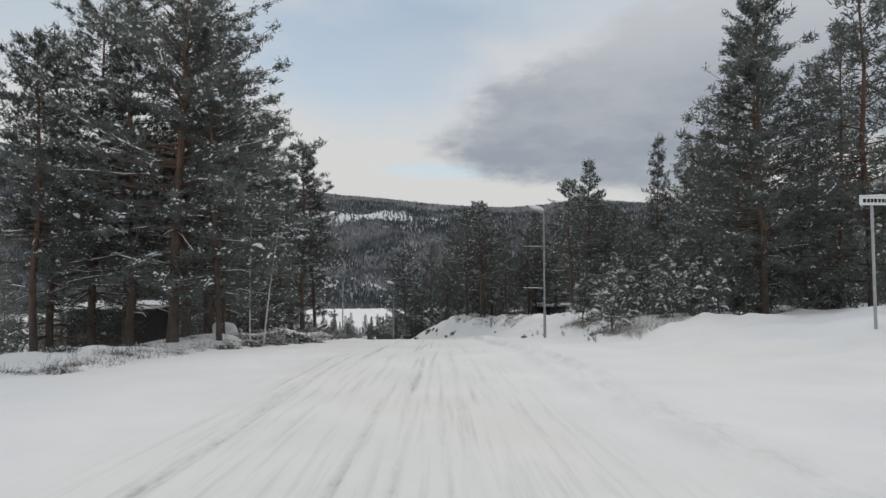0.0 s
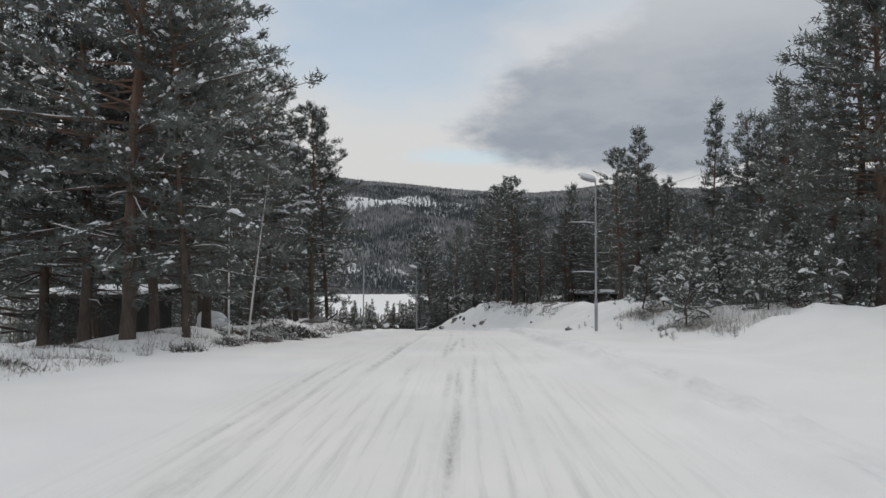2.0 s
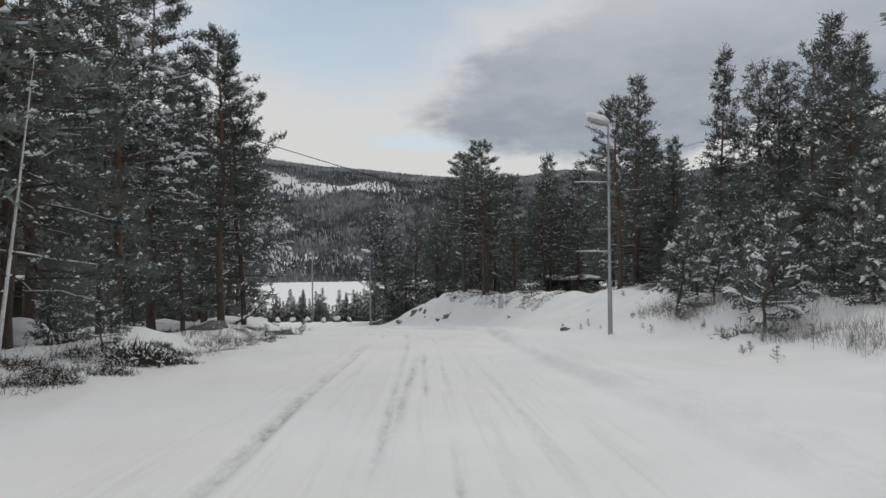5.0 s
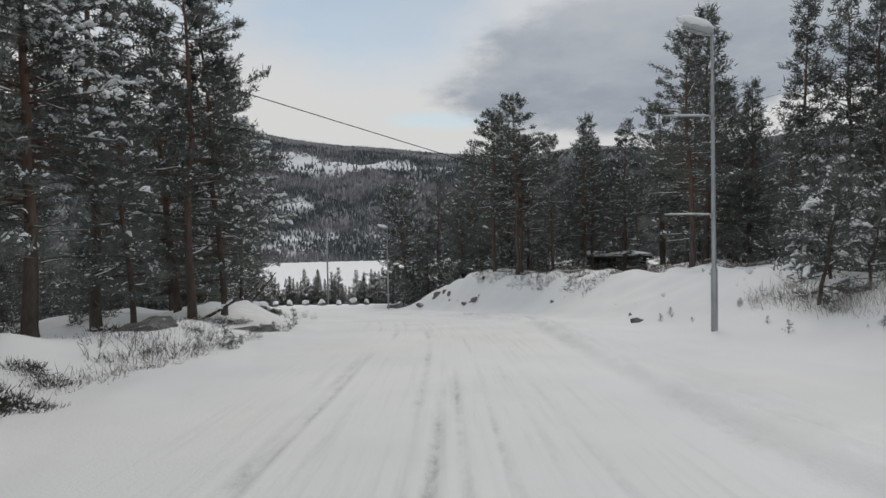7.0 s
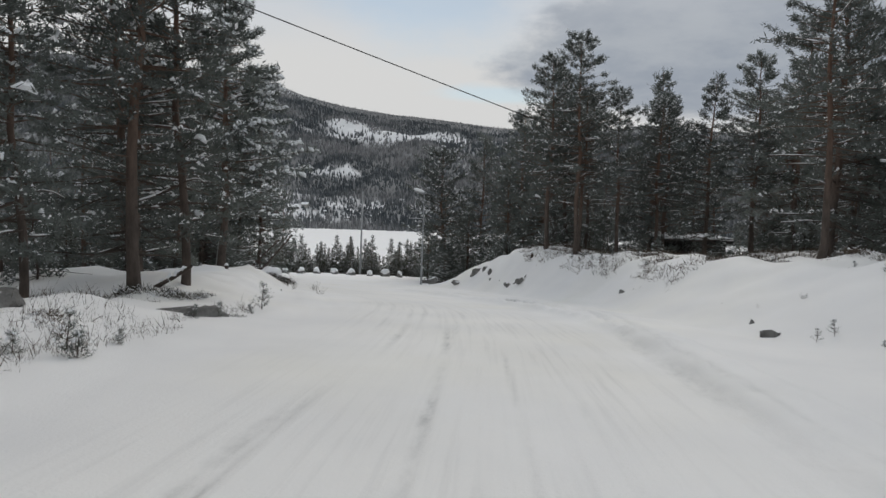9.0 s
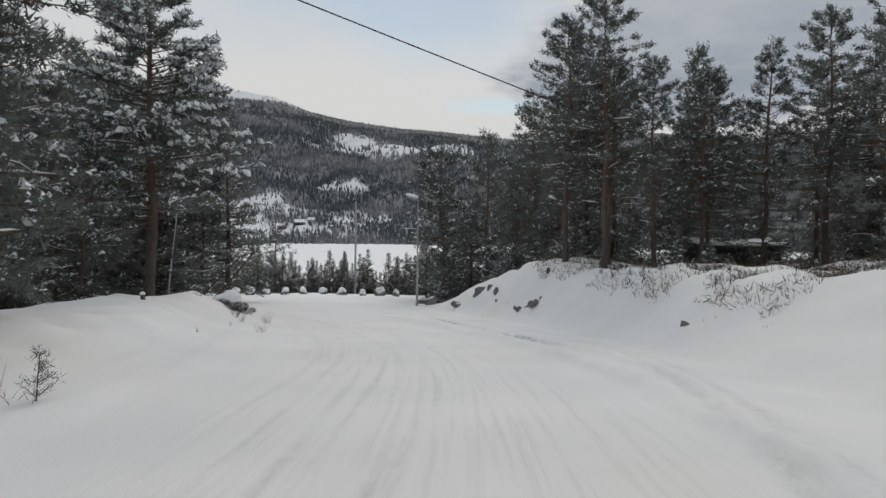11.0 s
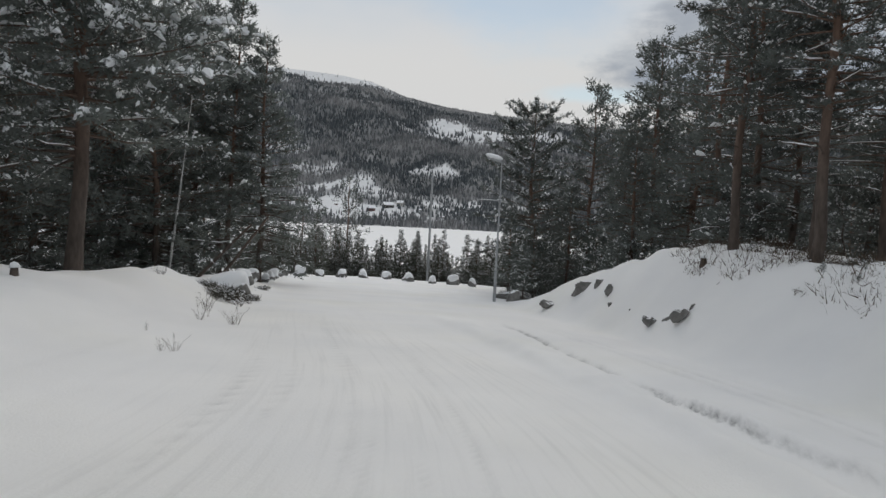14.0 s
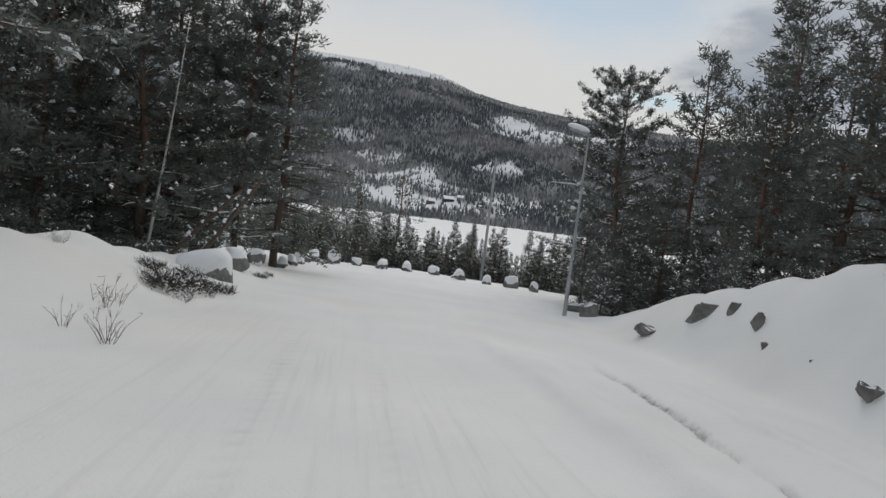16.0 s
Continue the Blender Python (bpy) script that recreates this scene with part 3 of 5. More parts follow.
def build_mountain():
    al = np.concatenate([np.linspace(-62, -34, 30), np.linspace(-33.8, 14, 240), np.linspace(15, 62, 40)])
    rl = np.concatenate([np.linspace(300, 1500, 170), np.linspace(1530, 1700, 6)])
    a, r = np.meshgrid(al, rl)
    v = mountain_point(a, r).reshape(-1, 3)
    m, n = a.shape
    i = np.arange(m * n).reshape(m, n)
    f = np.stack([i[:-1, :-1], i[:-1, 1:], i[1:, 1:], i[1:, :-1]], -1).reshape(-1, 4)
    mat, nt, b = material("mountain_snow", 0.85)
    # ground colour gets darker where forest_cover is thick
    woods_tint = nt.nodes.new("ShaderNodeAttribute")
    woods_tint.attribute_name = "woods_tint"
    open_snow = mixed(nt, noise_node(nt, 0.03, 8, 0.75), (0.46, 0.47, 0.49), (0.84, 0.85, 0.86))
    brush = mixed(nt, noise_node(nt, 0.05, 6, 0.7), (0.085, 0.09, 0.095), (0.2, 0.205, 0.21))
    nt.links.new(mixed(nt, woods_tint.outputs["Fac"], open_snow, brush), b.inputs["Base Color"])
    me = mesh_from("mountain", v.tolist(), f.tolist(), mat, True)
    at = me.attributes.new("woods_tint", "FLOAT", "POINT")
    at.data.foreach_set("value", np.clip(1.8 * forest_cover(a, r) - 0.55, 0, 1).reshape(-1).astype(np.float32))
    tagged(piece("mountain", me), "long wooded mountain ridge with open snowy slopes", "mountain", kind="structure")
    rng = np.random.default_rng(5)
    count = 88000
    a = rng.uniform(-42, 30, count)
    r = 330 + 1170 * rng.uniform(0, 1, count) ** 1.15
    keep = rng.uniform(0, 1, count) < forest_cover(a, r)
    a, r = a[keep], r[keep]
    p = mountain_point(a, r)
    n = len(p)
    h = rng.uniform(3.2, 7.4, n) * (0.7 + 0.65 * clumps(a, (r - 330) / 1170, 1.1, 0.04, 21.0)) * np.clip(r / 950, 0.48, 1.0) * np.where(r > 1380, 0.55, 1.0)
    w = h * rng.uniform(0.17, 0.26, n) * 1.25
    t0 = rng.uniform(0, 2.1, n)
    v = [p + np.stack([w * np.cos(t0 + k * 2.0944), w * np.sin(t0 + k * 2.0944), -0.5 * np.ones(n)], 1) for k in range(3)]
    v.append(p + np.stack([0 * h, 0 * h, h], 1))
    v = np.stack(v, 1).reshape(-1, 3)
    b0 = 4 * np.arange(n)[:, None]
    f = np.concatenate([b0 + np.array([[0, 1, 3]]), b0 + np.array([[1, 2, 3]]), b0 + np.array([[2, 0, 3]])])
    wood, nt, b = material("far_conifers", 0.8)
    geo = nt.nodes.new("ShaderNodeNewGeometry")
    # bluish cast in the conifer colour stands in for distance haze
    hazy_green = ramp(nt, geo.outputs["Random Per Island"], [(0.0, (0.05, 0.06, 0.067)), (0.75, (0.088, 0.1, 0.108)), (1.0, (0.2, 0.21, 0.22))])
    bare = ramp(nt, geo.outputs["Random Per Island"], [(0.0, (0.14, 0.14, 0.143)), (1.0, (0.32, 0.318, 0.322))])
    where = ramp(nt, noise_node(nt, 0.0075, 6, 0.7), [(0.47, (0, 0, 0)), (0.6, (1, 1, 1))])
    nt.links.new(mixed(nt, where, hazy_green, bare), b.inputs["Base Color"])
    tagged(piece("mountain_forest", mesh_from("mountain_forest", v.tolist(), f.tolist(), wood)), "dark conifer forest covering the far mountainside", "forest", kind="stuff")


build_mountain()


# ---- trees ----
def bend(p, way, length, n, rng, droop, jitter):
    pts = [np.array(p, float)]
    way = np.array(way, float)
    for i in range(n):
        way = way + rng.normal(size=3) * jitter + np.array([0, 0, droop])
        way /= np.linalg.norm(way)
        pts.append(pts[-1] + way * length / n)
    return np.array(pts)


def make_pine(seed, height=11.0, crown=0.2, reach=2.6, thick=0.15, twigs=9, blades=13, lean=0.25, snow=0.35, bare=6, gap=0.36, big=1.0, heavy=0.0, full=0.8, fine=1.0):
    """A Scots pine: tapered trunk, whorls of crooked limbs with upturned ends, needle tufts with snow lying on them."""
    rng = np.random.default_rng(seed)
    trunk, limbs, load, needles = Heap(), Heap(), Heap(), Blades()
    joints = [0, 2, 5] if big > 1.2 else [0, 1, 3, 5]
    n = 11
    zz = np.linspace(-0.5, height, n)
    off = np.cumsum(rng.normal(size=(n, 2)) * 0.05, 0) + np.outer(np.clip(zz / height, 0, 1) ** 1.4, rng.normal(size=2) * lean)
    off -= off[0]
    axis = np.column_stack([off, zz])
    rad = thick * (1 - 0.9 * np.clip(zz / height, 0, 1) ** 1.1)
    rad[0] *= 1.35
    trunk.tube(axis, rad, 9)

    def spot(z):
        return np.array([np.interp(z, zz, axis[:, 0]), np.interp(z, zz, axis[:, 1]), z]), np.interp(z, zz, rad)

    for i in range(bare):
        z = height * rng.uniform(0.1, crown + 0.15)
        p, r0 = spot(z)
        t = rng.uniform(0, 2 * np.pi)
        le = rng.uniform(0.7, 2.0)
        pts = bend(p, (np.cos(t), np.sin(t), rng.uniform(-0.1, 0.25)), le, 4, rng, -0.04, 0.13)
        limbs.tube(pts, np.linspace(0.022, 0.007, 5), 3)
        if rng.uniform() < 0.4:
            load.tube(pts[1:] + (0, 0, 0.022), np.array((0.007, 0.018, 0.015, 0.005)) * rng.uniform(0.7, 1.3), 3)
    z = height * crown
    while z < height * 0.985:
        k = (z / height - crown) / (1 - crown)
        sparse = 0.75 if k < 0.12 else 1.0
        for b in range(int(rng.integers(4, 7) * sparse)):
            t = rng.uniform(0, 2 * np.pi)
            le = reach * ((1 - k) ** full * (0.72 + 0.28 * min(1, k * 5)) + 0.05) * rng.uniform(0.6, 1.15)
            up = -0.18 + 0.7 * k + rng.normal() * 0.1
            p, r0 = spot(z + rng.uniform(-0.5, 0.5) * gap)
            pts = bend(p, (np.cos(t), np.sin(t), up), le, 5, rng, 0.045 - 0.03 * (1 - k), 0.09)
            if big < 1.9 or b % 2:
                limbs.tube(pts[joints], np.linspace(max(0.012, min(0.045, r0 * 0.4)), 0.006, len(joints)), 3)
            needles.tuft(pts[-1], pts[-1] - pts[-2] + (0, 0, 0.02), 0.18 * big * fine, blades // 2, rng, 0.9, 0.24)
            for w in range(max(3, int(twigs * (0.3 + 0.9 * le / reach)))):
                f = rng.uniform(0.12, 1.0) ** 0.8
                i = min(int(f * 5), 4)
                d = pts[i + 1] - pts[i]
                q = pts[i] + d * (f * 5 - i)
                d = d / np.linalg.norm(d)
                side = np.array([-d[1], d[0], 0]) * rng.choice((-1, 1)) * rng.uniform(0.1, 1.4)
                way = d + side + np.array([0, 0, rng.uniform(-0.15, 0.45)])
                way /= np.linalg.norm(way)
                tl = rng.uniform(0.12, 0.6) * (0.45 + 0.55 * (1 - k)) * (1.15 - 0.4 * f)
                e = q + way * tl
                needles.tuft(q + way * tl * 0.5, way, 0.165 * big * fine, blades // 2, rng, 1.0, 0.25)
                needles.tuft(e, way + (0, 0, 0.3), 0.18 * big * fine, blades - blades // 2, rng, 0.95, 0.24)
                if rng.uniform() < snow * (0.35 + 0.9 * f) * (0.75 + 0.6 * k):
                    load.dust(q + way * tl * 0.3 + (0, 0, 0.05), e + (0, 0, 0.06), 3 if big < 1.9 else 2, rng.uniform(0.045, 0.095) * big ** 0.5, rng)
                if f > 0.5 and rng.uniform() < heavy * min(1.0, 0.2 + 2.4 * k):
                    r = rng.uniform(0.03, 0.1)
                    load.tube([q + way * tl * 0.2 + (0, 0, 0.04), q + way * tl * 0.6 + (0, 0, 0.07), e + (0, 0, 0.05), e + way * 0.14 - (0, 0, 0.05)], [0.015, r * 0.8, r, 0.02], 5)
            if rng.uniform() < snow * 0.8 and big < 1.4:
                load.tube(pts[1:5] + (0, 0, 0.03), np.array((0.008, 0.024, 0.02, 0.006)) * rng.uniform(0.6, 1.3), 3)
        z += gap * rng.uniform(0.8, 1.2)
    top, _ = spot(height)
    for i in range(6):
        needles.tuft(top - (0, 0, 0.16 * i), (0, 0, 1), 0.26, blades, rng, 0.5, 0.1)
    return (("trunk", trunk.mesh("trunk", BARK, True), ""), ("limbwork", limbs.mesh("limbwork", BARK, True), ""), ("crown", needles.mesh("crown", NEEDLES), ""),
            ("snow_load", load.mesh("snow_load", SNOW), "clumps of white snow"))


def make_spruce(seed, height=5.0, reach=1.15, blades=5, snow=0.3, step_z=0.23):
    rng = np.random.default_rng(seed)
    trunk, limbs, load, needles = Heap(), Heap(), Heap(), Blades()
    trunk.tube([(0, 0, -0.4), (0.01, 0, height * 0.5), (0, 0.01, height)], [0.017 * height, 0.009 * height, 0.004], 7)
    z = 0.25
    while z < height * 0.97:
        k = z / height
        for b in range(rng.integers(5, 8)):
            t = rng.uniform(0, 2 * np.pi)
            le = reach * (1 - k) ** 1.0 * rng.uniform(0.7, 1.15) + 0.04
            pts = bend((0, 0, z), (np.cos(t), np.sin(t), 0.1 + 0.5 * k), le, 4, rng, -0.1 * (1 - k), 0.05)
            limbs.tube(pts[[0, 4]], np.linspace(0.016, 0.005, 2), 3)
            for w in range(max(2, int(le * 9))):
                f = rng.uniform(0.15, 1)
                i = min(int(f * 4), 3)
                q = pts[i] + (pts[i + 1] - pts[i]) * (f * 4 - i)
                d = (pts[i + 1] - pts[i]) / np.linalg.norm(pts[i + 1] - pts[i])
                side = np.array([-d[1], d[0], -0.1]) * rng.choice((-1, 1)) * rng.uniform(0.3, 1)
                needles.tuft(q + side * 0.08, d + side, 0.29 - 0.15 * k, blades, rng, 0.55, 0.2)
                if rng.uniform() < snow:
                    load.dust(q + (0, 0, 0.03), q + side * 0.2 + (0, 0, 0.05), 1, rng.uniform(0.05, 0.09), rng)
        z += step_z * (1.25 - 0.6 * k) * rng.uniform(0.8, 1.2)
    needles.tuft((0, 0, height * 0.97), (0, 0, 1), 0.25, 14, rng, 0.35, 0.1)
    return (("trunk", trunk.mesh("trunk", BARK, True), ""), ("limbwork", limbs.mesh("limbwork", TWIG, True), ""), ("crown", needles.mesh("crown", SPRUCE), ""),
            ("snow_load", load.mesh("snow_load", SNOW), "clumps of white snow"))


def make_birch(seed, height=7.0, thick=0.07, lean=(0.1, 0.0), count=26):
    rng = np.random.default_rng(seed)
    trunk, limbs, load = Heap(), Heap(), Heap()
    n = 10
    zz = np.linspace(-0.3, height, n)
    k = np.clip(zz / height, 0, 1)
    axis = np.column_stack([lean[0] * height * k + 0.12 * np.sin(3 * k + seed), lean[1] * height * k + 0.1 * np.sin(4 * k), zz])
    axis[:, 0] -= axis[0, 0]
    axis[:, 1] -= axis[0, 1]
    trunk.tube(axis, thick * (1 - 0.85 * k), 8)
    for i in range(count):
        z = height * rng.uniform(0.25, 0.98)
        p = np.array([np.interp(z, zz, axis[:, 0]), np.interp(z, zz, axis[:, 1]), z])
        t = rng.uniform(0, 2 * np.pi)
        le = (1 - 0.6 * z / height) * rng.uniform(0.5, 1.5)
        pts = bend(p, (np.cos(t), np.sin(t), rng.uniform(0.2, 0.9)), le, 5, rng, -0.02, 0.14)
        limbs.tube(pts, np.linspace(0.014, 0.003, 6), 3)
        for j in range(3):
            q = pts[rng.integers(2, 6)]
            s = bend(q, rng.normal(size=3) + (0, 0, 0.6), 0.5, 3, rng, -0.1, 0.2)
            limbs.tube(s, np.linspace(0.005, 0.002, 4), 3)
            if rng.uniform() < 0.4:
                load.lump(q + (0, 0, 0.015), rng.uniform(0.02, 0.05), rng, 0.6)
    return (("trunk", trunk.mesh("trunk", BIRCH, True), "white birch bark with dark marks"), ("limbwork", limbs.mesh("limbwork", TWIG, True), ""),
            ("snow_load", load.mesh("snow_load", SNOW, True), "small clumps of snow"))


def stand(name, parts, label, category, group):
    ob = new(name)
    for nm, me, lb in parts:
        tagged(piece(nm, me, ob, lb), kind="" if nm == "trunk" else "stuff")
    return tagged(ob, label, category, group)


def plant(kinds, spots, sink=0.05):
    """Puts one of the kinds at each spot (x, y, kind, scale, turn); the first of a kind is the built one."""
    used = set()
    for x, y, k, s, turn in spots:
        m = pose(x, y, ground_z(x, y) - sink, 0, 0, turn) @ Matrix.Diagonal((s, s, s, 1))
        if k in used:
            copy_thing(kinds[k], m)
        else:
            used.add(k)
            kinds[k].matrix_world = m


PINE = "tall Scots pine with dark needles and snow on its limbs"
pines = {}
for k, (seed, h, crown, reach, thick, tw, bl, bare, sn, heavy, full) in enumerate((
        (11, 13.5, 0.17, 4.1, 0.16, 16, 10, 12, 0.32, 0.03, 0.52), (12, 11.5, 0.16, 2.8, 0.14, 11, 10, 10, 0.32, 0.03, 0.65), (13, 10.0, 0.08, 2.5, 0.12, 9, 10, 6, 0.32, 0.03, 0.75),
        (14, 11.5, 0.34, 2.8, 0.14, 12, 10, 16, 0.32, 0.03, 0.55), (15, 9.5, 0.12, 1.6, 0.09, 7, 10, 6, 0.32, 0.02, 0.85), (16, 12.0, 0.26, 3.3, 0.17, 14, 10, 6, 0.4, 0.6, 0.62),
        (17, 10.0, 0.07, 3.6, 0.15, 17, 10, 12, 0.36, 0.06, 0.36))):
    pines[k] = stand("pine_tree", make_pine(seed, h, crown, reach, thick, tw, bl + 6, snow=sn, bare=bare, heavy=heavy, full=full, big=1.22, fine=0.8), PINE, "tree", "pines beside the road")
pines[7] = stand("pine_tree", make_pine(16, 12.0, 0.22, 3.6, 0.17, 22, 12, snow=0.7, bare=6, gap=0.3, heavy=0.9, full=0.8, big=1.22), "broad Scots pine heavily laden with snow beside the road", "tree", "pines beside the road")
for k, (seed, h, crown, reach, thick, full) in enumerate(((51, 13.5, 0.15, 3.7, 0.16, 0.55), (52, 11.5, 0.09, 2.9, 0.14, 0.6), (53, 10.0, 0.08, 2.5, 0.12, 0.75), (54, 11.5, 0.24, 2.9, 0.14, 0.5))):
    pines[k + 20] = stand("pine_tree", make_pine(seed, h, crown, reach, thick, 9, 8, snow=0.19, bare=6, gap=0.4, big=1.45, full=full), PINE, "tree", "pines beside the road")
for k, (seed, h, crown, reach, thick) in enumerate(((21, 11.5, 0.10, 3.0, 0.15), (22, 10.5, 0.05, 2.6, 0.13), (23, 12.0, 0.2, 2.9, 0.15))):
    pines[k + 10] = stand("pine_tree", make_pine(seed, h, crown, reach, thick, 6, 5, snow=0.2, bare=3, gap=0.54, big=2.0, full=0.6), PINE, "tree", "pines deeper in the forest")

pines[9] = stand("pine_tree", make_pine(59, 11.0, 0.1, 2.9, 0.14, 11, 10, snow=0.22, bare=5, gap=0.33, full=0.95, big=1.25), "full dark pine with a pointed conical crown", "tree", "pines beside the road")
pines[15] = stand("pine_tree", make_pine(61, 13.2, 0.13, 3.7, 0.17, 17, 10, snow=0.22, bare=8, gap=0.33, full=0.5, big=1.3), "large dense pine with long dark limbs over the verge", "tree", "pines beside the road")
pines[8] = stand("pine_tree", make_pine(58, 12.2, 0.22, 1.4, 0.1, 8, 10, snow=0.2, bare=4, full=0.8, big=1.22), "slender tall pine with a narrow pointed crown", "tree", "pines beside the road")

NEAR_PINES = [
    # beside the road, left
    (-8.3, 20.2, 0, 1.05, 20), (-6.75, 19.9, 4, 1.0, 130), (-14.4, 24.2, 1, 1.06, 200), (-10.7, 22.5, 1, 1.1, 15), (-13.4, 21.6, 3, 0.95, 75), (-8.7, 24.5, 0, 0.92, 300), (-8.9, 22.8, 3, 1.05, 60), (-8.8, 26.2, 1, 1.0, 60), (-12.8, 24.0, 0, 0.9, 10), (-13.2, 27.2, 3, 0.9, 140),
    (-7.9, 37.2, 3, 1.0, 40), (-7.5, 38.6, 4, 1.15, 100), (-9.5, 35.0, 3, 1.08, 250), (-8.3, 34.4, 4, 0.85, 90), (-10.6, 30.0, 1, 1.0, 10), (-9.2, 31.8, 5, 0.86, 75), (-9.3, 39.6, 2, 1.05, 160), (-11.6, 36.0, 3, 0.9, 330), (-10.6, 42.2, 5, 0.8, 220),
    (-11.5, 50.0, 7, 0.98, 35), (-16.2, 63.7, 8, 1.08, 70), (-15.2, 64.6, 9, 0.98, 130), (-16.6, 52.4, 2, 0.95, 35), (-17.4, 61.8, 2, 1.14, 100), (-13.4, 46.6, 2, 0.7, 210), (-12.4, 47.8, 2, 0.55, 20), (-18.0, 57.4, 0, 0.9, 280), (-17.4, 63.0, 3, 1.0, 55), (-18.6, 59.0, 1, 0.95, 230), (-17.6, 54.0, 2, 1.1, 310), (-19.0, 60.5, 0, 0.95, 70), (-17.8, 55.4, 1, 1.0, 165), (-16.9, 60.0, 6, 1.05, 90), (-19.6, 64.6, 1, 1.0, 15), (-20.5, 57.0, 0, 0.95, 240), (-18.4, 66.6, 2, 1.1, 130), (-22.5, 62.5, 0, 1.0, 10),
    # right: the nearest large one, then those round the clearing behind the lamp
    (12.7, 26.2, 15, 0.97, 60), (14.6, 30.5, 1, 1.1, 170), (16.7, 25.6, 1, 1.15, 20), (17.6, 29.2, 0, 1.0, 140), (15.4, 28.0, 2, 0.7, 100), (13.2, 33.8, 2, 0.8, 15), (13.4, 30.4, 2, 0.7, 260), (19.0, 33.0, 1, 1.0, 30),
    (15.7, 38.0, 9, 1.0, 210), (13.4, 39.0, 2, 0.5, 85), (10.6, 39.4, 4, 0.5, 45), (11.0, 34.8, 4, 0.45, 190), (12.2, 41.5, 2, 0.5, 45), (18.1, 47.4, 9, 1.1, 20), (21.9, 50.4, 0, 1.12, 80), (19.6, 46.9, 3, 0.85, 300),
    (9.9, 45.1, 9, 0.98, 60), (8.06, 41.8, 3, 0.78, 120), (11.7, 45.2, 9, 0.7, 310), (15.7, 49.0, 8, 1.0, 80), (12.0, 47.8, 1, 0.62, 60), (13.8, 50.4, 0, 0.52, 20),
    (15.2, 63.5, 0, 0.7, 200), (13.2, 65.8, 0, 0.7, 30), (9.8, 68.5, 0, 0.72, 90), (7.2, 69.5, 0, 0.72, 10), (8.7, 63.6, 9, 1.12, 330), (18.6, 50.0, 1, 1.02, 200), (20.4, 44.5, 9, 1.05, 15), (9.5, 55.9, 2, 0.86, 40),
    # on the bank ahead
    (2.0, 54.2, 3, 0.80, 15), (2.95, 52.0, 3, 0.84, 75), (3.4, 53.2, 3, 0.66, 300), (3.3, 57.6, 2, 0.9, 190), (4.4, 58.6, 3, 0.78, 240), (2.9, 62.0, 1, 0.9, 30), (5.2, 55.2, 3, 0.72, 110), 
    (7.3, 56.2, 3, 0.74, 200), (8.3, 58.6, 3, 0.8, 10), (12.6, 58.8, 3, 0.82, 130), (13.9, 57.0, 1, 0.75, 70), (10.2, 66.0, 1, 0.82, 280), (14.8, 60.4, 3, 0.75, 30), (12.5, 67.5, 0, 0.75, 20), (16.5, 58.0, 0, 0.64, 75), (11.4, 55.2, 3, 0.85, 10), (12.6, 53.6, 1, 0.8, 200),
    (-4.0, 73.5, 6, 0.95, 20), (-1.25, 72.6, 1, 0.95, 90), (1.95, 73.0, 2, 1.3, 140), (-5.0, 70.6, 2, 0.45, 50), (-3.6, 68.4, 2, 0.4, 80), (1.7, 70.4, 3, 1.1, 200), (0.4, 76.3, 1, 0.9, 260), (-4.6, 79.6, 2, 0.8, 10), (-3.0, 84.0, 2, 0.95, 100), (0.5, 66.5, 2, 0.85, 45), (5.0, 68.0, 1, 1.05, 150), (-2.2, 69.4, 2, 0.6, 10), (2.6, 66.0, 3, 1.0, 5)]
NEAR_PINES = [(x, y, k + 20 if k < 4 and (y > 60 or abs(x) > 13.8) else k, s, turn) for x, y, k, s, turn in NEAR_PINES]
plant(pines, NEAR_PINES)

rng = np.random.default_rng(77)
spots = []
taken = [(x, y) for x, y, *_ in NEAR_PINES]
tries = 0
while len(spots) < 104 and tries < 9000:
    tries += 1
    if rng.uniform() < 0.52:
        x, y = rng.uniform(-52, -10.5), rng.uniform(2, 100)
        if x > left_edge(y) - 5.0 or (-20 < x and 20 < y < 37) or (y > 58 and x > -14 - 0.52 * (y - 58)):
            continue
    else:
        x, y = rng.uniform(-3, 46), rng.uniform(22, 104)
        if x < right_edge(y) + 5.5 or (y < 40 and x < 13) or (6 < x < 14 and 46 < y < 66):
            continue
    if abs(x) > 13 + 0.76 * y or any((x - a) ** 2 + (y - b) ** 2 < 4.6 for a, b in taken):
        continue
    taken.append((x, y))
    if -18 < x < -12 and 50 < y < 64:
        continue
    k, size = int(rng.integers(0, 3)), rng.uniform(0.75, 1.15)
    if x > 0 and y > 40:
        # lower growth behind the clearing on the right
        size = min(size, (7.0 + 0.4 * max(0.0, x - 17) + 0.05 * (y - 50) - ground_z(x, y)) / (11.5, 10.5, 12.0)[k])
    spots.append((x, y, 10 + k, size, rng.uniform(0, 360)))
for i in range(36):
    a, r = radians(-24 - 22 * ((i * 0.618) % 1.0)), 66 + 70 * ((i * 0.37) % 1.0)
    spots.append((r * math.sin(a), 44 + r * math.cos(a), 10 + i % 3, rng.uniform(0.7, 1.0), rng.uniform(0, 360)))
plant(pines, spots)

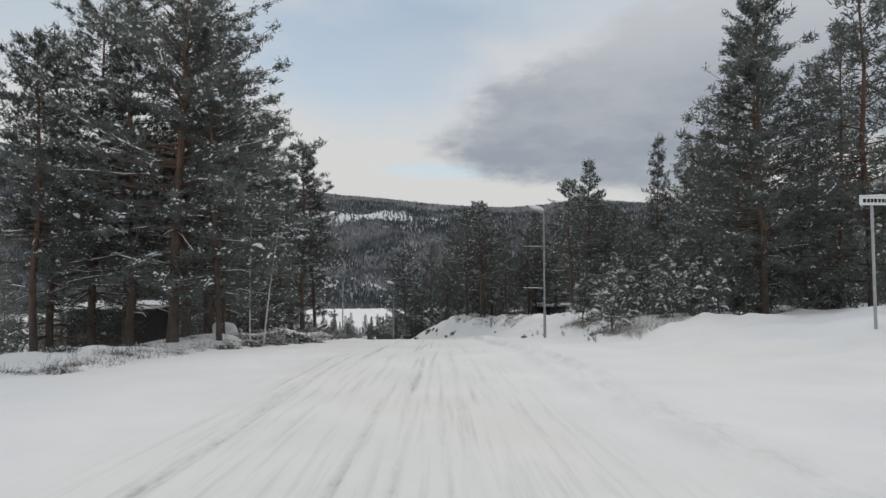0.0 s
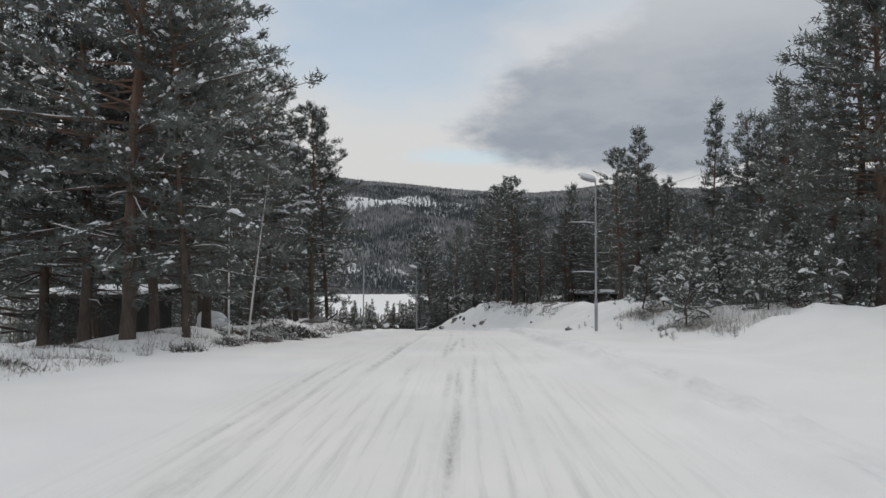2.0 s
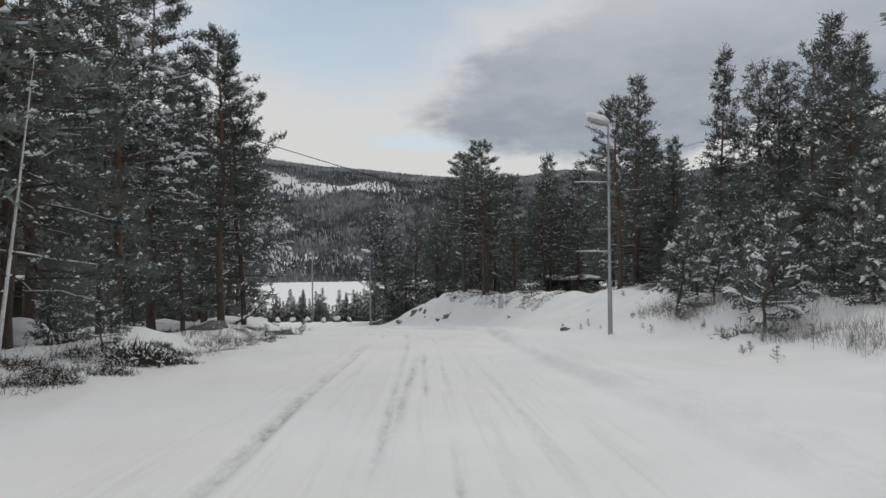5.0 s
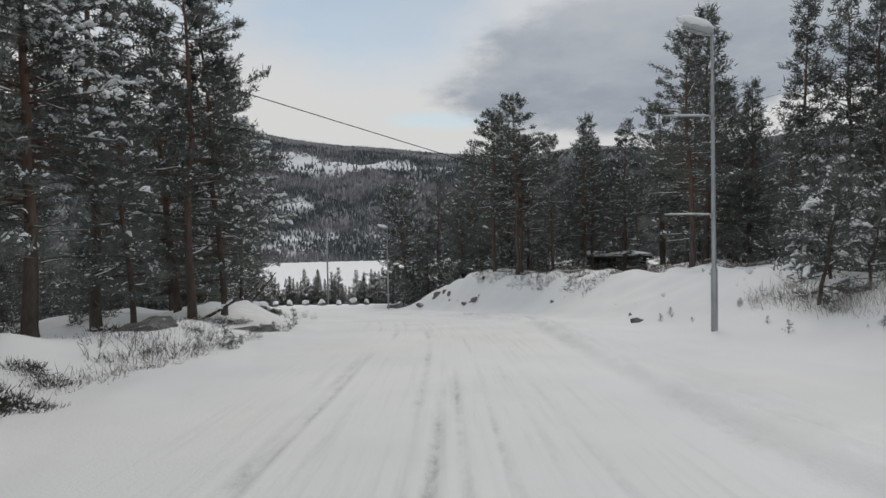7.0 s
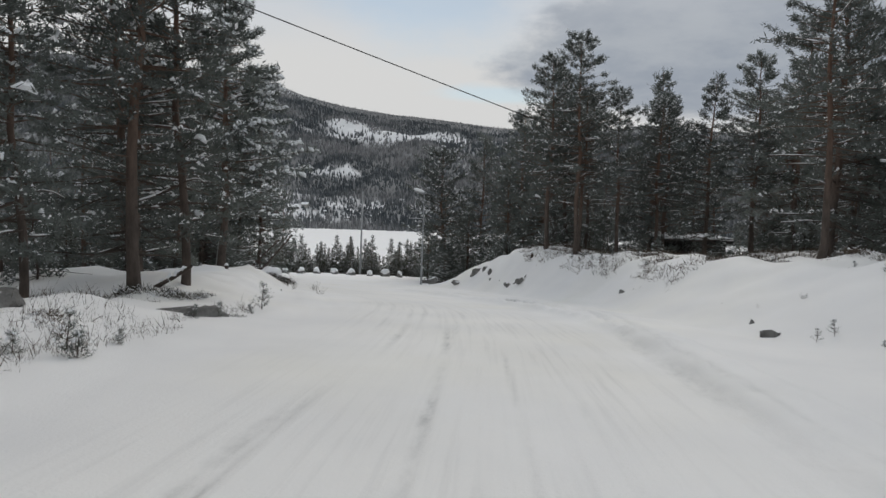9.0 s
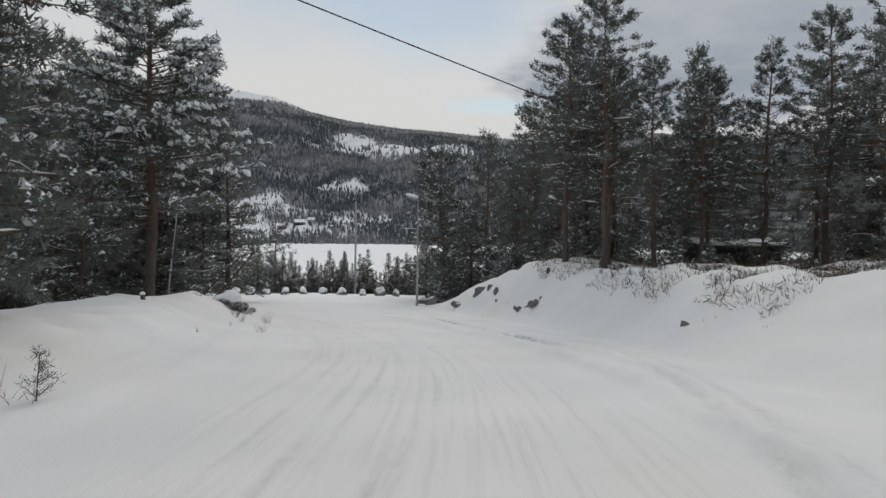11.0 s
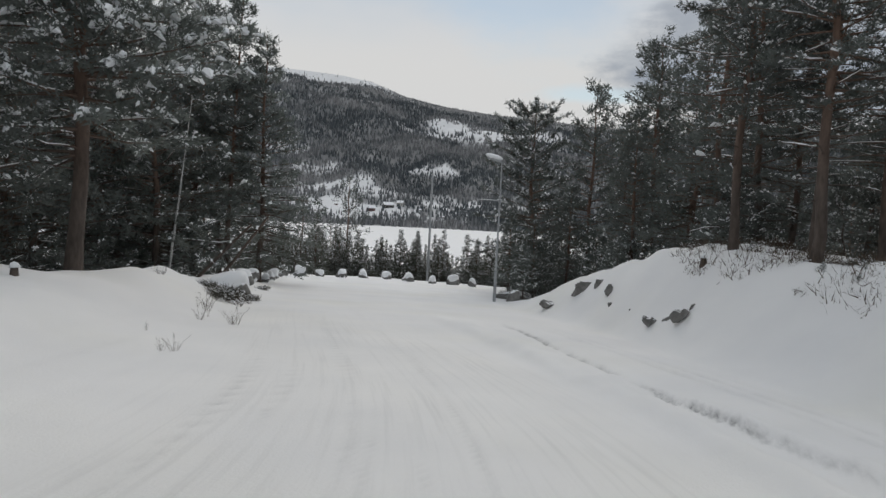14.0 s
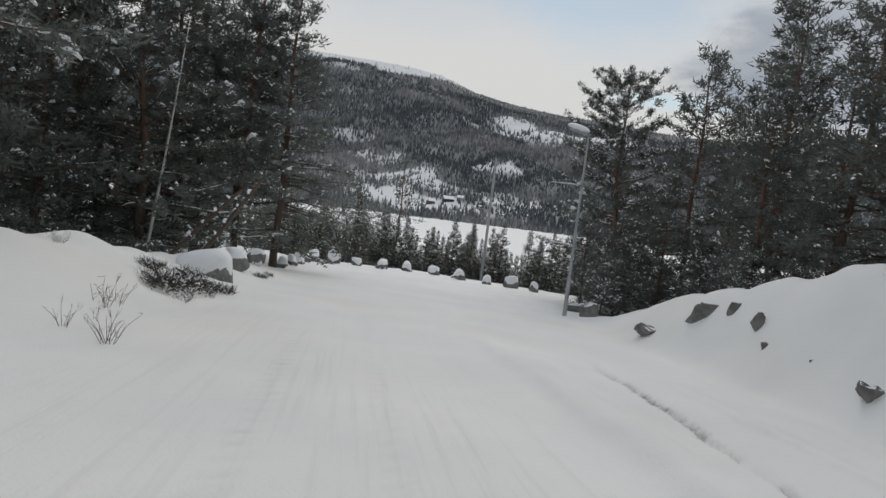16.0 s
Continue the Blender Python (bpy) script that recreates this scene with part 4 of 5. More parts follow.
spruces = {k: stand("spruce_tree", make_spruce(40 + k, h, r, snow=s), "young spruce dusted with snow among taller trees", "tree", "young spruces")
           for k, (h, r, s) in enumerate(((6.6, 1.75, 0.34), (5.6, 1.6, 0.4), (7.4, 1.9, 0.3)))}
spots = []
for i in range(96):
    x = -40 + 36 * ((i * 0.618) % 1.0)
    y = 80.8 + 20 * ((i * 0.3819 + 0.2) % 1.0) ** 1.4 - 0.6 * max(0, -16 - x)
    spots.append((x, y, i % 3, rng.uniform(0.72, 1.08), rng.uniform(0, 360)))
for i in range(52):
    if i % 2:
        x, y = -13 - 20 * ((i * 0.618) % 1.0), 40 + 34 * ((i * 0.43) % 1.0)
        if (y > 58 and x > -15 - 0.52 * (y - 58)) or (x > -17.5 and y > 48):
            x -= 8
    else:
        x, y = 12 + 16 * ((i * 0.618) % 1.0), 27 + 40 * ((i * 0.43) % 1.0)
    spots.append((x, y, i % 3, rng.uniform(0.42, 0.75), rng.uniform(0, 360)))
for i in range(16):
    a, d = radians(-25.5 - 9.5 * ((i * 0.618) % 1.0)), 39 + 16 * ((i * 0.43) % 1.0)
    spots.append((-2.4 + d * math.sin(a), 44.3 + d * math.cos(a), i % 3, rng.uniform(0.8, 1.1), rng.uniform(0, 360)))
plant(spruces, spots)
bushes = {0: stand("young_pine", make_pine(31, 3.0, 0.05, 1.0, 0.05, 7, 12, snow=0.35, bare=1, gap=0.32, heavy=0.22, full=0.9), "young pine weighed down by thick snow", "tree", "young pines at the verge"),
          1: stand("young_pine", make_pine(33, 2.6, 0.04, 0.95, 0.04, 5, 10, snow=0.4, bare=1, gap=0.34, heavy=0.2, full=0.8), "small open young pine with snow on every twig", "tree", "young pines at the verge")}
plant(bushes, [(6.4, 30.8, 0, 0.82, 0), (6.9, 27.0, 1, 0.95, 120), (8.3, 29.0, 0, 0.95, 220), (8.0, 33.0, 1, 1.0, 60), (9.4, 31.0, 0, 1.05, 300), (9.0, 26.4, 1, 0.9, 20), (9.9, 28.4, 1, 1.2, 150), (8.6, 35.2, 0, 0.9, 10), (10.6, 33.4, 0, 1.1, 80), (10.2, 24.6, 1, 0.9, 200), (7.7, 31.2, 1, 0.8, 90), (9.8, 36.2, 1, 1.2, 260),
               (11.4, 30.0, 0, 1.2, 40), (11.0, 35.6, 1, 1.2, 170), (7.4, 28.6, 1, 0.6, 320), (6.4, 52.6, 0, 0.45, 10), (5.0, 51.0, 1, 0.4, 80), (-7.6, 25.5, 0, 0.5, 30), (-6.2, 24.8, 1, 0.5, 200)])
young = {0: stand("young_pine", make_pine(32, 3.6, 0.03, 1.55, 0.05, 5, 7, snow=0.5, bare=0, gap=0.34, big=1.5, full=0.6), "young pine with low dark limbs under taller trees", "tree", "young pines under the trees"),
         1: stand("young_pine", make_pine(35, 4.4, 0.05, 1.5, 0.05, 5, 7, snow=0.42, bare=1, gap=0.38, big=1.6, full=0.6), "young pine with low dark limbs under taller trees", "tree", "young pines under the trees")}
spots = []
for x0, x1, y0, y1, n in ((-4.6, 0.5, 67.5, 76, 16), (-1, 6, 63.5, 74, 20), (-5, 3, 76, 88, 16), (2, 6.5, 56.5, 66, 12), (12, 22, 57, 72, 20), (12.5, 23, 28, 42, 26), (8.2, 13, 25, 37, 20), (10.5, 20, 42, 52, 10), (-26, -17.6, 49, 57, 18), (-28, -18.0, 57, 68, 24), (-22, -12.5, 38, 47, 12)):
    for i in range(n):
        u, w = (i * 0.618 + 0.13) % 1.0, (i + 0.5) / n
        x, y = x0 + (x1 - x0) * u, y0 + (y1 - y0) * w
        if y > 57 and x < 0 and x > -15.5 - 0.52 * (y - 58) and x < -6:
            continue
        spots.append((x, y, i % 2, rng.uniform(0.55, 1.05) * (0.8 if 7 < x < 13 and y < 38 else 1.0), rng.uniform(0, 360)))
plant(young, spots)
birches = {0: stand("birch_tree", make_birch(3, 7.5, 0.045, (0.01, 0.02)), "slender bare birch with white bark", "tree", "birches"),
           1: stand("birch_tree", make_birch(4, 7.0, 0.052, (0.085, 0.03)), "leaning bare birch with white bark", "tree", "birches")}
plant(birches, [(-6.0, 20.6, 0, 0.62, 0), (-5.75, 21.2, 1, 0.62, 0), (-15.6, 58.8, 1, 1.6, 0)])


# ---- street lamps, cable, sheds ----
def rounded_box(bm, size, at=(0, 0, 0), bevel=0.02, turn=None):
    r = bmesh.ops.create_cube(bm, size=1.0)
    bmesh.ops.scale(bm, vec=size, verts=r["verts"])
    edges = list({e for v in r["verts"] for e in v.link_edges})
    if bevel:
        out = bmesh.ops.bevel(bm, geom=edges, offset=bevel, segments=2, affect="EDGES", profile=0.6)
        vs = list({v for f in out["faces"] for v in f.verts} | {v for v in r["verts"] if v.is_valid})
    else:
        vs = r["verts"]
    if turn is not None:
        bmesh.ops.transform(bm, matrix=turn, verts=vs)
    bmesh.ops.translate(bm, vec=at, verts=vs)
    return vs


def make_lamp(height=6.1, bars=True):
    """Tapered steel column with two cross bars and a tilted luminaire under a cap of snow; the head points along -x."""
    ob = new("street_lamp")
    h = Heap()
    h.tube([(0, 0, -0.5), (0, 0, 1.3), (0, 0, 1.32), (0, 0, height)], [0.066, 0.066, 0.047, 0.03], 12)
    piece("column", h.mesh("column", STEEL, True), ob)
    if bars:
        for z, le in ((2.4, 1.0), (4.4, 1.0)):
            h = Heap()
            h.tube([(0.06, 0, z), (-le, 0, z + 0.02)], [0.016, 0.013], 8)
            h.tube([(0, -0.05, z - 0.03), (0, 0.05, z - 0.03)], [0.06, 0.06], 8)
            bar = piece("cross_bar", h.mesh("cross_bar", STEEL, True), ob)
            s = Heap()
            s.tube([(-0.08, 0, z + 0.02), (-0.45, 0, z + 0.032), (-le, 0, z + 0.03)], [0.008, 0.013, 0.007], 6)
            piece("snow_strip", s.mesh("snow_strip", SNOW, True), bar, "thin ridge of snow")
    bm = bmesh.new()
    tilt = Matrix.Rotation(radians(17), 4, "Y")
    rounded_box(bm, (0.62, 0.2, 0.11), (-0.3, 0, height + 0.06), 0.04, tilt)
    head = part("luminaire", bm, STEEL, ob)
    bm = bmesh.new()
    rounded_box(bm, (0.4, 0.15, 0.03), (-0.32, 0, height - 0.0), 0.01, tilt)
    part("lens", bm, GLASS, head, "clear lamp glass, unlit")
    s = Heap()
    s.tube([(-0.7 + 0.12 * i, 0.01 * math.sin(2.0 * i), height + 0.275 - 0.034 * i + 0.015 * (i % 2)) for i in range(7)], [0.03, 0.09, 0.12, 0.105, 0.125, 0.09, 0.03], 10)
    piece("snow_cap", s.mesh("snow_cap", SNOW, True), head, "thick cap of white snow")
    return tagged(ob, "grey steel street lamp with snow on its head, unlit", "street lamp", "street lamps")


gm, gnt, gb = material("lamp_glass", 0.15)
gb.inputs["Base Color"].default_value = (0.6, 0.62, 0.62, 1)
gb.inputs["Transmission Weight"].default_value = 0.6
GLASS = gm
lamp = make_lamp()
lamp.matrix_world = pose(4.9, 31.8, ground_z(4.9, 31.8), 0, 0, 0)
copy_thing(lamp, pose(-4.9, 65.4, ground_z(-4.9, 65.4), 0, 0, -8) @ Matrix.Diagonal((1, 1, 0.95, 1)))

h = Heap()
h.tube([(0, 0, -0.5), (0, 0, 10.4)], [0.11, 0.07], 10)
pole = new("utility_pole")
piece("pole", h.mesh("pole", STEEL, True), pole)
pole.matrix_world = pose(-13.1, 86.4, ground_z(-13.1, 86.4) - 0.2)
tagged(pole, "tall plain grey pole standing below the boulders", "pole")

h = Heap()
A, B = np.array((-27.0, 30.0, 11.1)), np.array((12.0, 63.0, 2.15))
k = np.linspace(0, 1, 24)[:, None]
h.tube(A + (B - A) * k - np.array((0, 0, 0.12)) * (4 * k * (1 - k)), [0.02] * 24, 6)
tagged(piece("power_cable", h.mesh("power_cable", CABLE, True)), "thin black overhead cable hanging across the road", "cable")


h = Heap()
h.tube([(12, 61, 7.2), (16, 64.5, 8.4), (20, 68, 9.7), (30, 76, 12.9), (38, 82.4, 15.6)], [0.018] * 5, 6)
tagged(piece("power_cable", h.mesh("power_cable", CABLE, True)), "thin black overhead cable running up between the trees", "cable")


def make_shed(width, depth, tall, overhang=0.35):
    ob = new("shed")
    bm = bmesh.new()
    rounded_box(bm, (width, depth, tall + 0.6), (0, 0, (tall - 0.6) / 2), 0.01)
    wall = part("wall", bm, DARK_WOOD, ob)
    n = int(width / 0.18)
    board = bmesh.new()
    rounded_box(board, (0.15, 0.025, tall - 0.1), (0, 0, 0), 0)
    me = bpy.data.meshes.new("board")
    board.to_mesh(me)
    board.free()
    me.materials.append(DARK_WOOD)
    for i in range(n):
        piece("board", me, wall).matrix_local = pose(-width / 2 + 0.09 + i * width / n, -depth / 2 - 0.014, tall / 2 - 0.05)
    bm = bmesh.new()
    rounded_box(bm, (width + 2 * overhang, depth + 2 * overhang, 0.16), (0, 0, tall + 0.08), 0.01, Matrix.Rotation(radians(2), 4, "X"))
    roof = part("roof", bm, DARK_WOOD, ob)
    bm = bmesh.new()
    vs = rounded_box(bm, (width + 2 * overhang + 0.04, depth + 2 * overhang + 0.04, 0.16), (0, 0, tall + 0.23), 0.06, Matrix.Rotation(radians(2), 4, "X"))
    part("snow_cover", bm, SNOW, roof, "thick white snow")
    return ob


s = make_shed(4.0, 4.0, 2.15)
s.matrix_world = pose(-16.4, 34.2, -2.05, 0, 0, 4)
tagged(s, "low dark wooden shed with a snow-covered flat roof", "shed")
s = make_shed(3.3, 3.0, 1.6, 0.3)
s.matrix_world = pose(10.7, 63.0, -2.5, 0, 0, 4)
tagged(s, "small dark wooden hut with snow on its roof", "shed")


# ---- rocks and boulders ----
def make_rock(seed, size, cap=0.12, name="boulder", mat=None, low=0.13):
    """A broken stone with flat faces; cap: thickness of the snow on it, low: how far down the snow reaches."""
    rg = np.random.default_rng(seed)
    bm = bmesh.new()
    bmesh.ops.create_icosphere(bm, subdivisions=3, radius=1.0)
    cuts = [(Vector(rg.normal(size=3)).normalized(), rg.uniform(0.46, 0.82)) for _ in range(12)]
    for v in bm.verts:
        p = Vector([math.copysign(abs(c) ** 0.75, c) for c in v.co]) * 0.92
        for nrm, d in cuts:
            k = p.dot(nrm) - d
            if k > 0:
                p -= nrm * k
        p += p.normalized() * (0.05 * noise.noise(p * 2.7 + Vector((seed, 0, 0))) + 0.03 * noise.noise(p * 7 + Vector((0, seed, 0))))
        v.co = Vector((p.x * size[0] * 0.66, p.y * size[1] * 0.66, p.z * size[2] * 0.66))
    shape = [v.co.copy() for v in bm.verts]
    ob = new(name)
    part("stone", bm, mat or ROCK, ob)
    if cap:
        bm = bmesh.new()
        bmesh.ops.create_icosphere(bm, subdivisions=3, radius=1.0)
        for v, c in zip(bm.verts, shape):
            w = 0.1 * size[2] * noise.noise(c * 2.2 + Vector((3, seed, 1)))
            k = min(1.0, max(0.0, (c.z - low * size[2] + w) / (0.22 * size[2])))
            n = v.co.normalized()
            v.co = c * 0.97 + Vector((n.x * 0.07, n.y * 0.07, 1.0)) * (cap * (k - 0.25))
        for _ in range(2):
            bmesh.ops.smooth_vert(bm, verts=bm.verts, factor=0.5, use_axis_x=True, use_axis_y=True, use_axis_z=True)
        part("snow_cap", bm, SNOW, ob, "cap of white snow")
    for c in ob.children:
        c.data.polygons.foreach_set("use_smooth", [c.name.startswith("snow")] * len(c.data.polygons))
    return ob


def make_crag(seed, size, mat):
    """A broken block with sharp edges, from a handful of corners."""
    rg = np.random.default_rng(seed)
    bm = bmesh.new()
    for i in range(20):
        p = rg.normal(size=3)
        p = p / np.abs(p).max() ** 0.75 / np.linalg.norm(p) ** 0.25 * rg.uniform(0.7, 1.0)
        bm.verts.new((p[0] * size[0] * 0.55, p[1] * size[1] * 0.55, p[2] * size[2] * 0.55))
    out = bmesh.ops.convex_hull(bm, input=bm.verts)
    bmesh.ops.delete(bm, geom=[v for v in bm.verts if not v.link_faces], context="VERTS")
    bmesh.ops.triangulate(bm, faces=bm.faces)
    bmesh.ops.subdivide_edges(bm, edges=bm.edges, cuts=3, use_grid_fill=True)
    for v in bm.verts:
        q = v.co * (3.0 / max(size))
        v.co += v.co.normalized() * max(size) * (0.07 * noise.noise(q + Vector((seed, 0, 0))) + 0.05 * noise.noise(q * 3 + Vector((0, seed, 0))))
    ob = new("boulder")
    part("stone", bm, mat, ob)
    return ob


def put_crag(x, y, seed, size, label, group, turn, sink, tilt=0, roll=0):
    ob = make_crag(seed, size, BARE_ROCK)
    ob.matrix_world = pose(x, y, ground_z(x, y) + size[2] * (0.5 - sink), tilt, roll, turn)
    return tagged(ob, label, "rock", group)


def put_rock(x, y, seed, size, label, group, cap=0.12, turn=0, sink=0.25, tilt=0, name="boulder", mat=None, low=0.13, roll=0):
    ob = make_rock(seed, size, cap, name, mat, low)
    ob.matrix_world = pose(x, y, ground_z(x, y) + size[2] * (0.5 - sink), tilt, roll, turn)
    return tagged(ob, label, "rock", group)


ROW = ((-7.9, 76.8), (-9.2, 76.9), (-10.45, 77.0), (-12.0, 77.2), (-13.5, 77.5), (-14.8, 76.9), (-15.8, 75.8), (-16.9, 75.0), (-17.6, 74.0), (-18.1, 72.8), (-17.7, 71.2), (-16.9, 69.3), (-16.0, 67.2), (-15.2, 65.2))
for i, (x, y) in enumerate(ROW):
    r = (0.86 + 0.2 * math.sin(2.4 * i)) * (0.75 if y < 70 else 1.0)
    put_rock(x, y, 100 + i, (0.74 * r, 0.7 * min(r, 1), 0.62 * min(r, 1) * (1 + 0.15 * math.sin(1.7 * i))), "grey guard boulder under a tall cap of snow at the bend", "guard boulders at the bend", 0.26, 37 * i, 0.3, low=0.1 - 0.12 * (i % 3))
# left bank
put_rock(-11.45, 56.2, 131, (1.2, 1.1, 0.66), "large boulder under a thick dome of snow beside brushwood", "", 0.34, 20, 0.34, low=-0.42)
put_rock(-12.5, 58.5, 132, (0.75, 0.7, 0.48), "boulder with a snow cap beside leaning logs", "", 0.2, 80, 0.25)
put_rock(-13.6, 61.0, 139, (0.6, 0.6, 0.45), "boulder with a snow cap beside leaning logs", "", 0.14, 10, 0.25)
put_crag(-6.4, 30.9, 133, (1.15, 0.6, 0.42), "dark flat rock showing through the snow by the verge", "verge rocks", 10, 0.34, 18, -12)
put_crag(-5.4, 34.15, 134, (1.5, 0.6, 0.36), "dark flat rock showing through the snow by the verge", "verge rocks", 8, 0.72, 14, 0)
put_crag(-5.0, 34.0, 135, (0.6, 0.5, 0.36), "small dark rock in the snow by the verge", "verge rocks", 60, 0.4, 0, 0)
put_rock(-9.0, 27.2, 151, (1.3, 1.1, 0.6), "rounded boulder buried under smooth snow behind the birches", "", 0.3, 20, 0.3, mat=SNOW, low=-0.5)
put_rock(-4.25, 66.3, 141, (0.6, 0.5, 0.6), "dark rock standing out of the snow beside a lamp", "", 0.05, 30, 0.25)
put_rock(-4.3, 68.6, 142, (1.7, 0.9, 0.6), "long low rock under a smooth snow cap", "", 0.16, 8, 0.25)
# rocky right bank: broken faces under overhanging snow
for i, (x, y, z, w, h, turn) in enumerate(((-1.38, 59.16, -3.01, 0.95, 0.62, 15), (-0.86, 58.3, -2.72, 0.42, 0.5, 50), (-2.56, 60.2, -3.66, 0.6, 0.34, 10), (-0.55, 56.25, -3.08, 0.48, 0.36, 70), (-0.61, 57.0, -2.7, 0.26, 0.4, 20),
                                                 (0.2, 53.4, -2.9, 0.36, 0.34, 40), (0.59, 53.1, -2.81, 0.4, 0.26, 10), (0.66, 52.6, -2.58, 0.42, 0.34, 33), (0.98, 52.8, -2.54, 0.36, 0.42, 0), (1.59, 56.0, -2.13, 0.24, 0.2, 25))):
    # a broken face looking out of the slope
    gx, gy = (ground_z(x + 0.3, y) - ground_z(x - 0.3, y)) / 0.6, (ground_z(x, y + 0.3) - ground_z(x, y - 0.3)) / 0.6
    g = math.hypot(gx, gy) + 1e-6
    ob = make_crag(190 + i, (0.9 * w, 0.8 * w, 0.95 * h), ROCK if i % 3 else BARE_ROCK)
    ob.matrix_world = pose(x + 0.3 * w * gx / g, y + 0.3 * w * gy / g, max(z, ground_z(x, y) - 0.05), 0, 0, turn)
    tagged(ob, "grey rock jutting out of the snowy bank", "rock", "rocks in the bank")
for i, (x, y, w, h, turn) in enumerate(((3.4, 43.95, 0.42, 0.58, 0), (3.95, 43.05, 0.28, 0.34, 30), (4.4, 35.6, 0.44, 0.5, 60), (4.5, 36.8, 0.16, 0.3, 0), (-0.1, 55.0, 0.25, 0.22, 80), (9.4, 44.1, 0.8, 0.45, 10), (10.4, 47.6, 1.6, 0.7, 20))):
    # set into the slope, top level with the snow above it
    gx, gy = (ground_z(x + 0.3, y) - ground_z(x - 0.3, y)) / 0.6, (ground_z(x, y + 0.3) - ground_z(x, y - 0.3)) / 0.6
    g = math.hypot(gx, gy) + 1e-6
    deep = 0.42 if g > 0.3 else 0.0
    cx, cy = x + deep * w * gx / g, y + deep * w * gy / g
    tall = 1.3 * h
    top = max(ground_z(cx, cy) + 0.03, ground_z(x, y) + 0.42 * h)
    ob = make_crag(160 + i, (0.95 * w, 0.85 * w, tall), ROCK)
    ob.matrix_world = pose(cx, cy, top - 0.56 * tall, 0, 0, turn)
    tagged(ob, "grey rock jutting out of the snowy bank", "rock", "rocks in the bank")


# ---- verge plants ----
def make_shrub(seed, tall, stems, spread=0.5, fork=3, thin=0.006, snow=0.3, lean=0.0):
    rg = np.random.default_rng(seed)
    h, s = Heap(), Heap()
    for i in range(stems):
        t = rg.uniform(0, 2 * np.pi)
        p0 = np.array((np.cos(t), np.sin(t), 0)) * rg.uniform(0, 0.22) * tall + (0, 0, -0.08)
        pts = bend(p0, (np.cos(t) * spread + lean, np.sin(t) * spread, 1.0), tall * rg.uniform(0.6, 1.1), 5, rg, 0.0, 0.12)
        h.tube(pts[[0, 2, 3, 5]], np.linspace(thin, thin * 0.35, 4), 3)
        for j in range(fork):
            q = pts[rg.integers(2, 6)]
            b = bend(q, rg.normal(size=3) * 0.6 + (0, 0, 0.7), tall * rg.uniform(0.15, 0.4), 3, rg, 0.0, 0.15)
            h.tube(b[[0, 3]], np.linspace(thin * 0.6, thin * 0.25, 2), 3)
            if rg.uniform() < snow:
                s.fleck(b[-1], rg.uniform(0.02, 0.05), rg, 0.7)
    out = [("stem_tuft", h.mesh("stem_tuft", TWIG), "")]
    if s.n:
        out.append(("snow_load", s.mesh("snow_load", SNOW), "small clumps of snow"))
    return out


shrubs = {0: stand("bare_shrub", make_shrub(1, 0.9, 14, 0.35, 3), "bare brown shrub standing out of the snow", "shrub", "shrubs at the verge"),
          1: stand("bare_shrub", make_shrub(2, 0.55, 18, 0.7, 4, snow=0.6), "low brown shrub with snow on its twigs", "shrub", "shrubs at the verge"),
          2: stand("bare_shrub", make_shrub(3, 1.3, 7, 0.34, 2, 0.014, 0.08), "tall thin bare shrub in the snow", "shrub", "shrubs at the verge"),
          3: stand("dry_weed", make_shrub(5, 0.45, 3, 0.2, 5, 0.006, 0.2), "single dry weed poking through the snow", "weed", "weeds in the snow")}
def make_brush(seed, wide, tall, count, dark=True):
    """Low heather: a mat of fine twiglets with bits of snow caught in it."""
    rg = np.random.default_rng(seed)
    b, s = Blades(), Heap()
    for i in range(count):
        t, r = rg.uniform(0, 6.28), wide * rg.uniform(0, 1) ** 0.7
        p = np.array((r * np.cos(t), r * np.sin(t) * 0.7, rg.uniform(0, 0.75) * tall * (1 - 0.6 * r / wide)))
        b.tuft(p, (np.cos(t) * 0.5, np.sin(t) * 0.5, 0.8), 0.17, 7, rg, 0.7, 0.1)
        if rg.uniform() < 0.3:
            s.dust(p + (0, 0, 0.09), p + (0.1 * np.cos(t), 0.1 * np.sin(t), 0.12), 2, 0.045, rg)
    return [("stem_tuft", b.mesh("stem_tuft", HEATHER if dark else DRY), ""), ("snow_load", s.mesh("snow_load", SNOW), "bits of white snow")]


def make_seedling(seed, tall):
    rg = np.random.default_rng(seed)
    h, b, s = Heap(), Blades(), Heap()
    top = np.array((0.04, 0.02, tall))
    h.tube([(0, 0, -0.08), top * 0.5, top], [0.01, 0.007, 0.003], 4)
    for k in (0.2, 0.45, 0.7, 0.95):
        for j in range(4):
            t = rg.uniform(0, 6.28)
            q = top * k
            e = q + np.array((np.cos(t), np.sin(t), 0.5)) * tall * 0.4 * (1.15 - k) * rg.uniform(0.7, 1.2)
            h.tube([q, e], [0.005, 0.002], 3)
            for f in (0.4, 0.7, 1.0):
                b.tuft(q + (e - q) * f, e - q, 0.075, 7, rg, 0.7, 0.1)
            if rg.uniform() < 0.5:
                s.dust(q + (e - q) * 0.4 + (0, 0, 0.03), e + (0, 0, 0.04), 2, 0.035, rg)
    return [("stem", h.mesh("stem", TWIG), ""), ("needle_tuft", b.mesh("needle_tuft", NEEDLES), ""), ("snow_load", s.mesh("snow_load", SNOW), "bits of white snow")]


